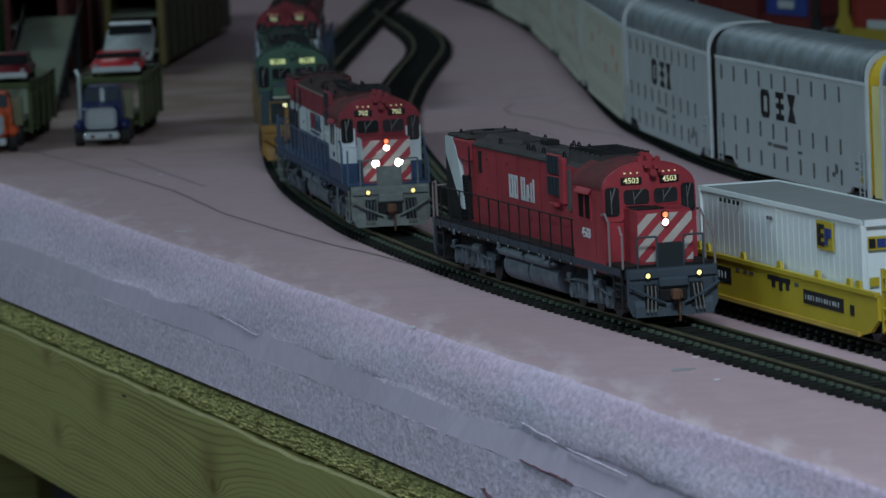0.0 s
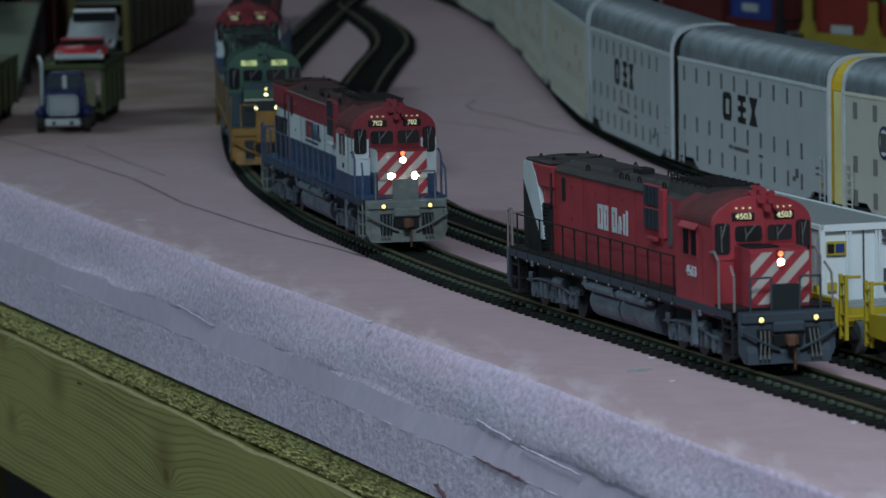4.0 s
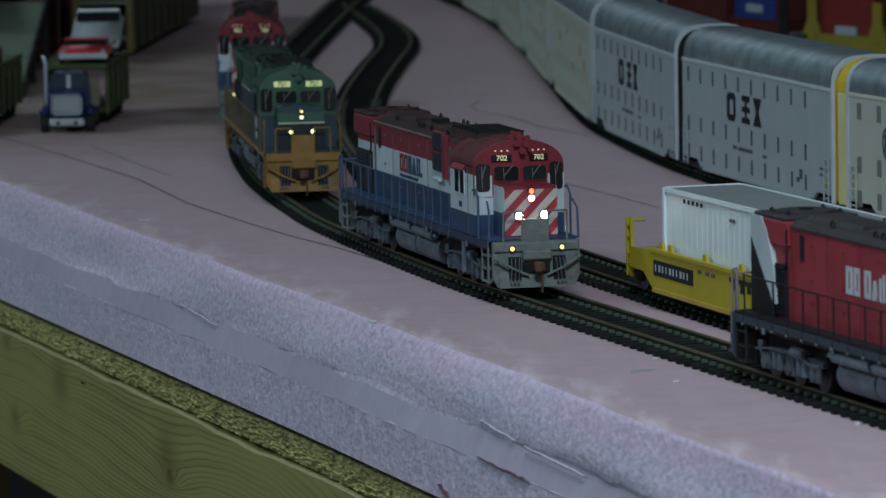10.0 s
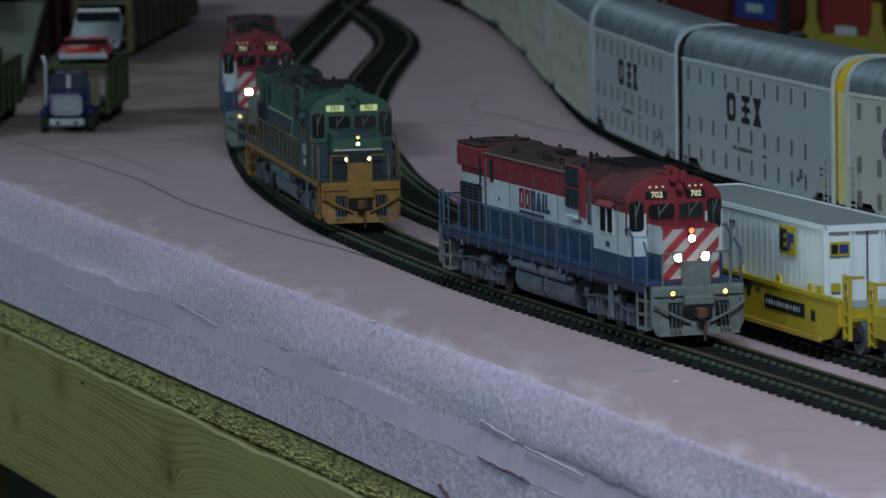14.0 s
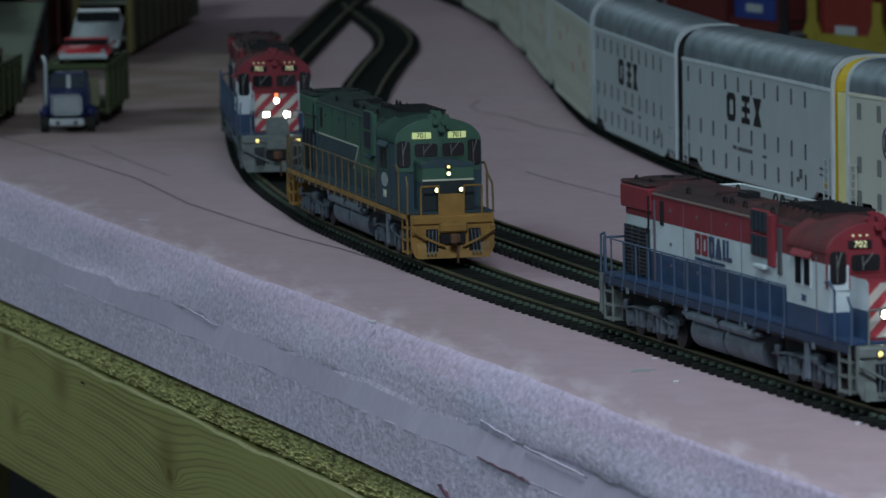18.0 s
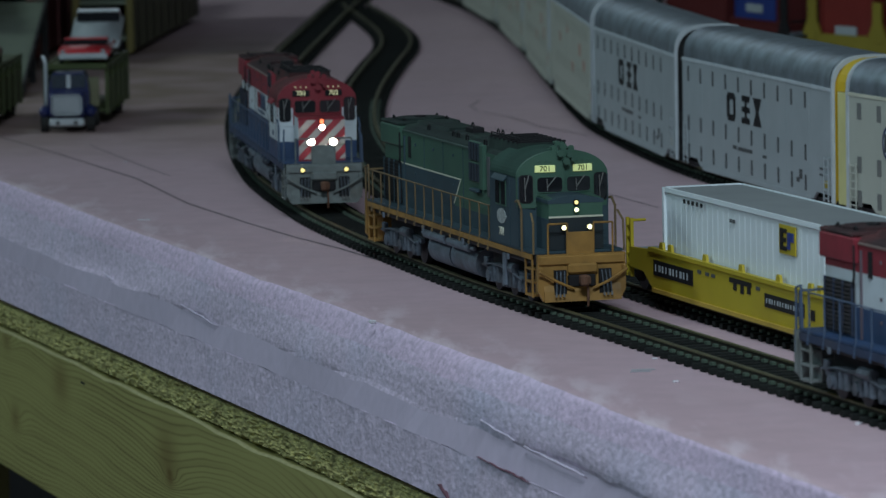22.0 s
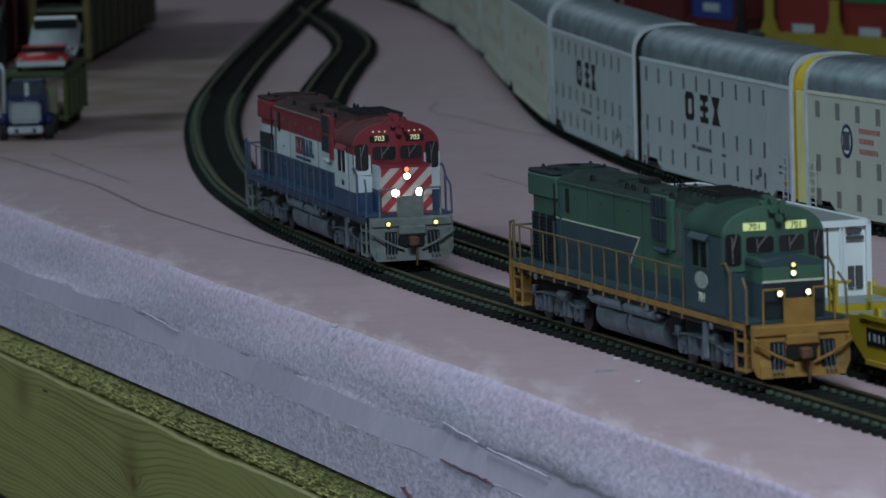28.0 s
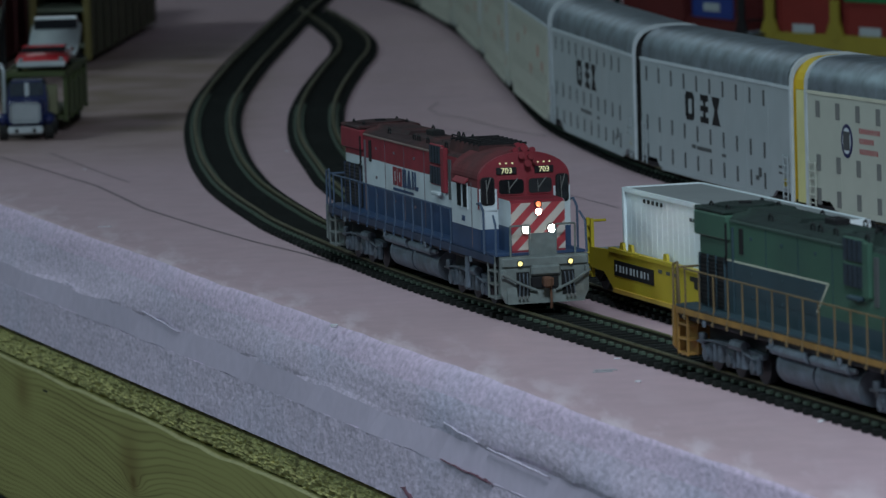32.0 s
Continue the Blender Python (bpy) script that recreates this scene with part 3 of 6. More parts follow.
scrap(-0.1087, 2.8137, 1.4, 1.0, 0.5, 0)
scrap(0.0634, 1.7357, 7.5, 0.6, 0.5, 2, "thin grey wire staple lying on the foam", "staple", STAPLE)
scrap(0.0629, 1.7314, 6.5, 0.6, 0.5, 4, "thin grey wire staple lying on the foam", "staple", STAPLE)

# ---- track ----
def tie_mesh():
    """A plastic tie with moulded spike plates on both sides of each rail."""
    me = finish("tie", B(-1.5, 1.5, -14.8, 14.8, -2.0, 0, bevel=0.2), TIE)
    me.materials.append(SPIKE)
    bm = bmesh.new()
    bm.from_mesh(me)
    for y in (-8.95, 8.95):
        for e in (-1.9, 1.9):
            old = set(bm.faces)
            box(bm, -1.3, 1.3, y + e - 0.7, y + e + 0.7, -0.1, 0.95)
            for fc in set(bm.faces) - old:
                fc.material_index = 1
    bm.to_mesh(me)
    bm.free()
    return me


TIE_ME = tie_mesh()


def track(name, line, label, y_near, y_far, s0=0.0):
    """Code-100 track: two swept rails on plastic ties, the nearer ties piece by piece."""
    p, arc = line
    top = tagged(new(name), label, "track", kind="structure")
    for side in (-1, 1):
        bm = bmesh.new()
        prof = [(-1.3, -2.3), (1.3, -2.3), (0.45, -1.6), (0.35, -0.7), (0.75, -0.5), (0.75, 0), (-0.75, 0), (-0.75, -0.5), (-0.35, -0.7), (-0.45, -1.6)]
        rows = []
        idx = list(range(0, len(p) - 1, 4))
        for i in idx:
            d = p[min(i + 3, len(p) - 1)] - p[max(i - 3, 0)]
            d = d / np.linalg.norm(d)
            nx, ny = -d[1] * side, d[0] * side
            rows.append([bm.verts.new((p[i][0] + nx * (8.95 + o) * MM, p[i][1] + ny * (8.95 + o) * MM, RAIL_TOP + z * MM)) for o, z in prof])
        for a, b in zip(rows, rows[1:]):
            for k in range(len(prof)):
                bm.faces.new((a[k], a[(k + 1) % len(prof)], b[(k + 1) % len(prof)], b[k])).material_index = 0 if 4 <= k <= 6 else 1
        bmesh.ops.recalc_face_normals(bm, faces=bm.faces)
        part("rail", bm, RAIL, top, "brassy brown metal rail").data.materials.append(RAILWEB)
    far = bmesh.new()
    s, count = s0, 0
    while s < arc[-1] - 0.01:
        a, b = along(line, s), along(line, s + 0.004)
        d = (a - b).normalized()
        m = Matrix.Translation((a.x, a.y, RAIL_TOP - 0.0022)) @ Matrix.Rotation(math.atan2(d.y, d.x) + random.uniform(-0.012, 0.012), 4, "Z")
        if y_near < a.y < y_far and count < 300:
            ob = new("tie", TIE_ME)
            ob.parent, ob.matrix_basis = top, m
            count += 1
        elif a.y > 1.2:
            r = bmesh.ops.create_cube(far, size=1)
            for v in r["verts"]:
                v.co = m @ Vector((v.co.x * 3.0 * MM, v.co.y * 29 * MM, v.co.z * 2 * MM - MM))
        s += 0.00755
    if len(far.verts):
        tagged(part("far_ties", far, TIE, top), kind="stuff")
    else:
        far.free()
    return top


track("track_main", MAIN, "curving main track of brassy rails on black ties", 1.35, 3.0)
track("track_passing", PASS, "passing track of brassy rails on black ties", 1.55, 2.9)
track("track_rack", RACKS, "yard track under the auto carriers on black ties", 2.0, 3.2)


# ---- diesel locomotives ----
def arc_outline(half, z0, z1, rise, n=7):
    """A cab or roof section: upright sides and a rounded top."""
    pts = [(-half, z0), (-half, z1)]
    for i in range(1, n):
        a = math.pi * (1 - i / n)
        pts.append((math.cos(a) * half, z1 + math.sin(a) * rise))
    return pts + [(half, z1), (half, z0)]


def stripes_on_nose(loco, x, half, z0, z1, a, b):
    """Slanting painted bars on a nose face."""
    w, i = 3.7, 0
    k = -half - (z1 - z0)
    while k < half + 1:
        # bar leaning to the upper right, clipped to the face
        poly = []
        quad = [(k, z0), (k + w, z0), (k + w + (z1 - z0), z1), (k + (z1 - z0), z1)]
        poly = clip(quad, -half, half)
        if len(poly) > 2:
            prism_part(loco, poly, x, x + 0.25, a if i % 2 else b)
        k += w
        i += 1


def clip(poly, lo, hi):
    for sign, lim in ((1, lo), (-1, -hi)):
        out = []
        for p, q in zip(poly, poly[1:] + poly[:1]):
            pin, qin = p[0] * sign >= lim, q[0] * sign >= lim
            if pin:
                out.append(p)
            if pin != qin:
                t = (lim / sign - p[0]) / (q[0] - p[0])
                out.append((lim / sign, p[1] + t * (q[1] - p[1])))
        poly = out
        if not poly:
            return []
    return poly


def prism_part(loco, poly, x0, x1, material):
    part("stripe", prism(bmesh.new(), poly, "x", x0, x1), material, loco)


def lens(loco, name, x, y, z, r, material, label, ring=BLACK):
    h = part(name, cyl(bmesh.new(), (x - 1.2, y, z), (x + 0.3, y, z), r + 0.4, 14), ring, loco, label)
    part("lens", cyl(bmesh.new(), (x + 0.3, y, z), (x + 0.6, y, z), r, 14, r * 0.8), material, h)
    return h


WHEELS = mat("dark_wheel_steel", (0.045, 0.045, 0.05), 0.55, metal=0.5, vary=0.2)


def lettering(text, height, m, material, parent, name="number"):
    """Raised characters in the built-in font, centred on the origin of m: x to the right, y up, z out of the face."""
    cu = bpy.data.curves.new(name, "FONT")
    cu.body, cu.size, cu.align_x, cu.align_y = text, height * 1.4 * MM, "CENTER", "CENTER"
    cu.extrude, cu.offset = 0.12 * MM, 0.02 * MM
    cu.resolution_u = 3
    tmp = new("number_outline", cu)
    bpy.context.view_layer.update()
    me = bpy.data.meshes.new_from_object(tmp.evaluated_get(bpy.context.evaluated_depsgraph_get()))
    bpy.data.objects.remove(tmp)
    me.materials.clear()
    me.materials.append(material)
    ob = new(name, me)
    ob.parent, ob.matrix_basis = parent, m
    return ob


def facing_front(x, y, z):
    return Matrix(((0, 0, 1, x * MM), (1, 0, 0, y * MM), (0, 1, 0, z * MM), (0, 0, 0, 1)))


def facing_side(x, y, z, sy):
    return Matrix(((-sy, 0, 0, x * MM), (0, 0, sy, y * MM), (0, 1, 0, z * MM), (0, 0, 0, 1)))


def truck_frame(loco, u):
    """A three-axle bogie with side frames, springs and wheels."""
    bog = part("bogie", bmesh.new(), BOGIE, loco, "weathered grey three-axle bogie")
    bm = bmesh.new()
    for sy in (-1, 1):
        prism(bm, [(u - 26, 6.6), (u - 16, 8.4), (u - 4, 6.4), (u + 6, 8.4), (u + 16, 6.4), (u + 26, 8.2), (u + 26, 9.8), (u + 12, 10.6), (u - 10, 10.6), (u - 26, 9.6)], "y", sy * 12.2 - 0.9, sy * 12.2 + 0.9)
        for ax in (-19, 1, 21):
            box(bm, u + ax - 3.2, u + ax + 3.2, sy * 13.2 - 0.9, sy * 13.2 + 0.9, 3.2, 9.0, bevel=0.5)
            cyl(bm, (u + ax, sy * 12, 5.6), (u + ax, sy * 14.8, 5.6), 2.2, 10)
        for ax in (-9, 11):
            for k in (-2.2, 2.2):
                cyl(bm, (u + ax + k, sy * 13.4, 4.2), (u + ax + k, sy * 13.4, 9.5), 1.6, 8)
        box(bm, u - 24, u - 20, sy * 14 - 0.8, sy * 14 + 0.8, 8.5, 12, bevel=0.3)
        cyl(bm, (u + 4, sy * 14, 11), (u + 14, sy * 14, 11), 1.8, 8)
        tube(bm, [(u - 26, sy * 14.6, 9), (u - 12, sy * 14.8, 10.5), (u + 8, sy * 14.8, 10.2), (u + 24, sy * 14.6, 8)], 0.35)
    bm.to_mesh(bog.data)
    bm.free()
    for ax in (-19, 1, 21):
        wb = bmesh.new()
        for sy in (-1, 1):
            cyl(wb, (u + ax, sy * 8.2, 5.8), (u + ax, sy * 10.6, 5.8), 5.8, 18)
        cyl(wb, (u + ax, -8.2, 5.8), (u + ax, 8.2, 5.8), 1.5, 8)
        part("wheelset", wb, WHEELS, bog)
    part("bolster", B(u - 24, u + 24, -11, 11, 9.0, 15.0), BLACK, bog)
    return bog


def vee(bm):
    """Fold a cab face to a shallow V, its middle forward."""
    for v in bm.verts:
        v.co.x += (1.0 - 0.121 * abs(v.co.y) / MM) * MM
    return bm


def rrect(y0, y1, z0, z1, r, n=3):
    """A rectangle with rounded corners."""
    pts = []
    for cy, cz, a0 in ((y1 - r, z1 - r, 0), (y0 + r, z1 - r, 90), (y0 + r, z0 + r, 180), (y1 - r, z0 + r, 270)):
        for k in range(n + 1):
            a = math.radians(a0 + 90 * k / n)
            pts.append((cy + math.cos(a) * r, cz + math.sin(a) * r))
    return pts


def cab_front(L, c, ch):
    """The folded cab face with its rounded windows, number boards and marker lamps."""
    for sy in (-1, 1):
        arc = [p for p in arc_outline(ch + 0.05, 34.0, 44.6, 9.3, 24) if p[0] * sy >= -0.01]
        half = sorted([p for p in arc], key=lambda p: (math.atan2(p[1] - 38.0, p[0] * sy)))
        outline = [(0.0, 34.0), (sy * (ch + 0.05), 34.0)] + [p for p in half if p[1] > 34.5 and abs(p[0]) > 0.05] + [(0.0, 53.9)]
        part("cab_face", vee(prism(bmesh.new(), outline, "x", -26.4, -24.2)), c["face"], L)
        y0, y1 = sorted((sy * 10.4, sy * (ch + 0.1)))
        part("face_pillar", vee(prism(bmesh.new(), [(y0, 33.6), (y1, 33.6), (y1, 41.2), (y0, 41.2)], "x", -24.3, -24.05)), c["pillar"], L)
        for a, b, z0, z1, r, wide in ((0.9, 9.7, 39.2, 44.3, 1.1, True), (11.6, 15.8, 35.8, 45.0, 1.0, False)):
            y0, y1 = sorted((sy * a, sy * b))
            wn = part("cab_window", vee(prism(bmesh.new(), rrect(y0 - 0.4, y1 + 0.4, z0 - 0.4, z1 + 0.4, r + 0.3), "x", -24.3, -23.85)), c["face"] if wide else c["gasket"], L)
            part("pane", vee(prism(bmesh.new(), rrect(y0, y1, z0, z1, r), "x", -24.1, -23.75)), GLASS, wn)
            m = (y0 + y1) / 2
            arm = tube(tube(bmesh.new(), [(-23.5, m + (2.2 if wide else 1.0), z1 + 0.3), (-23.4, m - (1.0 if wide else 0.5), z0 + (1.6 if wide else 4.6))], 0.22), [(-23.4, m - (1.1 if wide else 0.6), z1 - 0.5), (-23.4, m - (0.9 if wide else 0.4), z0 + 0.4)], 0.16)
            part("wiper", vee(arm), WIRE, wn)
        x = 1.0 - 0.121 * 6.9
        nb = part("number_board", vee(B(-24.3, -23.6, sy * 6.9 - 3.6, sy * 6.9 + 3.6, 46.1, 48.6, bevel=0.2)), c["nb_back"], L, "lit number board")
        lettering(c["number"], 1.95, facing_front(-23.55 + x, sy * 6.9, 47.35) @ Matrix.Rotation(sy * math.atan(0.121), 4, "Y"), NUMLIT if c["nb_back"] is BLACK else OLIVE, nb)
        for k in (-2.2, 0.0, 2.2):
            part("class_light", vee(cyl(bmesh.new(), (-24.4, sy * 6.9 + k, 50.0), (-23.7, sy * 6.9 + k, 50.0), 0.3, 8)), c["class_lens"], L)


def front_pilot(L, c, deck):
    """The front end: a plough plate with shoulders, hoses before black blocks that stand for shaded hollows, lifting
    rods, a drop step and a coupler pocket blackened likewise.
    """
    pl = part("pilot", prism(bmesh.new(), [(-16.0, 6.4), (-14.2, 2.8), (14.2, 2.8), (16.0, 6.4), (16.0, deck), (-16.0, deck)], "x", -5.6, -3.8), c["pilot"], L, c["pilot_label"])
    plough = prism(bmesh.new(), [(-5.0, 2.8), (-2.4, 2.6), (-3.0, 6.2), (-4.2, 9.4), (-5.0, 9.4)], "y", -14.0, 14.0)
    part("plough", plough, c["pilot"], pl)
    part("buffer_beam", B(-4.4, -2.9, -15.6, 15.6, 15.4, 18.6, bevel=0.4), c["pilot"], pl)
    # black blocks on the plate stand for the shade inside its openings
    part("coupler_pocket_shade", B(-4.0, -2.35, -5.4, 4.6, 7.6, 11.8, bevel=0.4), BLACK, pl, "black block for the shaded coupler pocket")
    part("draft_box", B(-4.4, -1.9, -5.4, 5.4, 12.2, 15.8, bevel=0.7), c["pilot"], pl)
    for sy in (-1, 1):
        y0, y1 = sorted((sy * 6.0, sy * 10.4))
        part("hose_hollow_shade", prism(bmesh.new(), [(y0, 5.2), (y1, 5.2), (y1, 13.6), (y0, 13.6)], "x", -3.9, -2.55), BLACK, pl, "black block for the shaded hollow behind the hoses")
        for k in range(3):
            y = sy * (6.8 + k * 1.4)
            h = part("hose", tube(bmesh.new(), [(-2.4, y, 13.2), (-1.6, y + sy * 0.2, 9.4), (-1.3, y + sy * 0.5, 5.6)], 0.24), c["hose"], pl)
            part("hose_tip", cyl(bmesh.new(), (-1.3, y + sy * 0.5, 5.6), (-1.2, y + sy * 0.55, 4.4), 0.38, 7), WIRE, h)
        part("uncoupling_rod", tube(bmesh.new(), [(-1.8, sy * 3.4, 7.0), (-1.4, sy * 9.0, 9.4), (-2.0, sy * 16.0, 13.4)], 0.5), c["pilot"], L)
        part("end_railing", tube(bmesh.new(), [(-5.4, sy * 11.8, 17), (-5.2, sy * 11.8, 29.6), (-5.2, sy * 4.8, 29.6), (-5.4, sy * 4.8, 18)], 0.36), c["pilot"], L)
        part("cut_lever_bracket", B(-4.0, -2.2, sy * 15.2 - 0.7, sy * 15.2 + 0.7, 11.6, 14.8, bevel=0.3), c["pilot"], L)
    part("drop_step", prism(bmesh.new(), rrect(-4.7, 4.7, 17.6, c["step_top"], 0.9), "x", -6.2, -5.3), c["step"], L)


def locomotive(name, label, c):
    """A six-axle diesel with a short low nose; the origin is at the front coupler's face, on the rail."""
    L = thing(name, label, "locomotive", "diesels running on the main track")
    deck = 19.0
    # underframe and ends
    part("underframe", B(-232, -6, -15.6, 15.6, 15.0, deck, bevel=0.5), BLACK, L)
    part("walkway", B(-231, -8, -16.4, 16.4, deck, deck + 0.8), c["deck"], L)
    front_pilot(L, c, deck)
    bm = prism(bmesh.new(), [(-16.3, 6.0), (-13.2, 2.6), (-3.2, 2.6), (-3.2, 6.2), (3.2, 6.2), (3.2, 2.6), (13.2, 2.6), (16.3, 6.0), (16.3, deck), (-16.3, deck)], "x", -235.4, -233.5)
    pl = part("pilot", bm, c["pilot"], L, c["pilot_label"])
    for sy in (-1, 1):
        y0, y1 = sorted((sy * 4.2, sy * 8.6))
        # a thin black patch gives the shade of a hollow; the plate is uncut
        part("pilot_recess_shade", prism(bmesh.new(), [(y0, 4.4), (y1, 4.4), (y1, 9.2), (y0, 9.2)], "x", -235.52, -235.2), BLACK, pl, "black patch for a shaded hollow in the pilot")
        for k in range(3):
            y = sy * (9.8 + k * 1.7)
            part("hose", tube(bmesh.new(), [(-235.9, y, 14), (-237.0, y - sy * 0.4, 7.2 - k * 0.3)], 0.22), c["rods"], L)
        part("uncoupling_rod", tube(bmesh.new(), [(-235.7, sy * 5, 8.2), (-237.4, sy * 15, 11.6)], 0.3), c["rods"], L)
    for x, sx in ((-3.0, 1), (-236.0, -1)):
        cp = bmesh.new()
        box(cp, min(x, x + sx * 5), max(x, x + sx * 5), -1.6, 1.6, 8.6, 11.8, bevel=0.5)
        box(cp, min(x + sx * 3, x + sx * 6), max(x + sx * 3, x + sx * 6), -2.2, 0.6, 8.2, 12.2, bevel=0.7)
        tube(cp, [(x + sx * 2.6, 1.0, 8.6), (x + sx * 3.2, 1.0, 3.6), (x + sx * 2.6, 1.0, 0.9)], 0.45)
        part("coupler", cp, c["coupler"], L, "rusty brown knuckle coupler")
    # steps and ladders at the corners
    for x in (-14, -226):
        for sy in (-1, 1):
            st = part("stepwell", B(x - 4, x + 4, sy * 12.6 - 0.2, sy * 12.6 + 0.2, 3.8, deck), c["steps"], L)
            for k in range(3):
                part("step", B(x - 4, x + 4, sy * 14.8 - 1.6, sy * 14.8 + 1.6, 4.0 + k * 4.6, 4.7 + k * 4.6), c["steps"], st)
            for e in (-4, 4):
                part("step_side", B(x + e - 0.4, x + e + 0.4, sy * 16.2 - 0.3, sy * 16.2 + 0.3, 3.8, deck), c["steps"], st)
    # tanks
    tk = bmesh.new()
    for a, b in ((-152, -123), (-121.4, -88)):
        for sy in (-1, 1):
            cyl(tk, (a, sy * 8.6, 8.0), (b, sy * 8.6, 8.0), 5.7, 28)
        box(tk, a, b, -8, 8, 3.0, 13.4, bevel=0.8)
    part("fuel_tank", tk, c["tank"], L, "weathered grey fuel tank", smooth=False)
    for a, b in ((-152, -124), (-120, -92)):
        for sy in (-1, 1):
            part("air_reservoir", cyl(cyl(bmesh.new(), (a, sy * 14.8, 13.4), (b, sy * 14.8, 13.4), 1.7, 12), (a - 5, sy * 14.8, 13.4), (b + 5, sy * 14.8, 13.4), 0.7, 10), c["tank"], L)
    truck_frame(L, -52)
    truck_frame(L, -192)
    # long hood in painted bands
    hw = 11.2
    for z0, z1, m in c["hood"]:
        part("hood_band", B(-222, -58, -hw, hw, z0, z1), m, L)
    roofo = [(-hw, 48.8), (-hw + 0.6, 49.8), (-hw + 2.4, 50.7), (-6, 51.3), (6, 51.3), (hw - 2.4, 50.7), (hw - 0.6, 49.8), (hw, 48.8)]
    part("hood_roof", prism(bmesh.new(), roofo, "x", -221, -60), c["roof"], L, "grimy dark roof")
    for z0, z1, m in c["rear"]:
        part("radiator_end", B(-224, -196, -hw - 1.3, hw + 1.3, z0, z1, bevel=0.5), m, L)
    part("radiator_roof", B(-224, -198, -hw - 1.2, hw + 1.2, 50.2, 51.6, bevel=0.5), c["roof"], L)
    if c.get("wedge"):
        bm = prism(bmesh.new(), [(-226.0, 20), (-207.6, 20), (-207.6, 24), (-226.0, 43.5)], "y", -hw - 1.55, hw + 1.55)
        part("black_wedge", bm, BLACK, L, "black painted end wedge")
        bm = prism(bmesh.new(), [(-226.2, 50.3), (-217.2, 50.3), (-213.0, 46.5), (-209.6, 41.0), (-206.4, 33.0), (-204.8, 24.0), (-207.6, 24.0), (-226.2, 43.5)], "y", -hw - 1.5, hw + 1.5)
        part("white_wedge", bm, WHITE, L, "white painted curve on the end")
    # louvres at the rear, low on the side
    for sy in (-1, 1):
        gr = part("louvre_panel", B(-220.5, -198.5, sy * (hw + 0.35) - 0.35, sy * (hw + 0.35) + 0.35, 20.6, 36.6), BLACK, L, "dark louvred grille")
        for k in range(12):
            part("slat", B(-220.2, -198.8, sy * (hw + 0.85) - 0.25, sy * (hw + 0.85) + 0.25, 21.2 + k * 1.28, 21.75 + k * 1.28), c["louvre"], gr)
        for k in range(4):
            part("mullion", B(-220.6 + k * 7.2, -220.1 + k * 7.2, sy * (hw + 0.95) - 0.3, sy * (hw + 0.95) + 0.3, 20.4, 36.8), c["mullion"], gr)
        part("roof_gutter", B(-195, -103, sy * (hw + 0.1) - 0.35, sy * (hw + 0.1) + 0.35, 48.5, 49.1), c["gutter"], L)
        part("intake_cheek", B(-87.2, -82.6, sy * (hw + 0.5) - 0.9, sy * (hw + 0.5) + 0.9, 35.0, 51.4, bevel=0.3), c["intake"], L)
        part("downpipe", tube(bmesh.new(), [(-196.4, sy * (hw + 1.2), 48), (-196.4, sy * (hw + 1.2), 38), (-197.4, sy * (hw + 1.4), 36.4)], 0.4), BLACK, L)
        part("step_hanger", B(-47.5, -43.5, sy * 15.6 - 0.5, sy * 15.6 + 0.5, 4.6, 16.2, bevel=0.3), c["tank"], L)
        for x in (-206, -150, -96, -38):
            part("jacking_pad", B(x - 1.2, x + 1.2, sy * 16.7 - 0.3, sy * 16.7 + 0.3, 14.6, 16.6, bevel=0.2), c["tank"], L)
        for x in (-178, -153, -126):
            for z in (26.0, 33.0, 44.0):
                part("door_latch", B(x - 0.5, x + 0.5, sy * (hw + 0.15) - 0.25, sy * (hw + 0.15) + 0.25, z, z + 1.0), c["seam"], L)
        part("side_slot", B(-187.5, -184.8, sy * (hw + 0.15) - 0.3, sy * (hw + 0.15) + 0.3, 39, 47), BLACK, L)
        part("door_rib", B(-193.6, -192.8, sy * (hw + 0.2) - 0.35, sy * (hw + 0.2) + 0.35, 20, 46.8), c["seam"], L)
        for x in (-166, -140, -113):
            part("door_seam", B(x, x + 0.12, sy * (hw + 0.05) - 0.15, sy * (hw + 0.05) + 0.15, 20.5, 48.2), c["seam"], L)
        # tall dark intake windows in a painted frame
        for z0, z1 in ((37.6, 43.9), (45.2, 51.5)):
            fr = part("intake_frame", B(-102.5, -87.0, sy * (hw + 0.3) - 0.6, sy * (hw + 0.3) + 0.6, z0 - 0.5, z1 + 0.5, bevel=0.3), c["intake"], L)
            part("intake_screen", B(-102.0, -87.5, sy * (hw + 0.95) - 0.2, sy * (hw + 0.95) + 0.2, z0, z1), SCREEN, fr)
            for k in (1, 2, 3):
                part("screen_bar", B(-102.0 + k * 3.6 - 0.12, -102.0 + k * 3.6 + 0.12, sy * (hw + 1.15) - 0.15, sy * (hw + 1.15) + 0.15, z0, z1), BLACK, fr)
        part("intake_hood", B(-98, -89, sy * (hw + 1.0) - 1.2, sy * (hw + 1.0) + 1.2, 33.6, 34.9, bevel=0.3), c["intake_low"], L)
        part("stack_panel", B(-80.5, -77.5, sy * (hw + 0.2) - 0.3, sy * (hw + 0.2) + 0.3, 33, 47.5), SLOT, L)
    # roof clutter: fans, lift rings, cooling box
    for x in (-211,):
        fan = part("roof_fan", cyl(bmesh.new(), (x, 0, 51.4), (x, 0, 52.4), 9.5, 20), c["roof"], L, "round dark cooling fan")
        part("fan_hub", cyl(bmesh.new(), (x, 0, 52.4), (x, 0, 53.0), 2.2, 10), BLACK, fan)
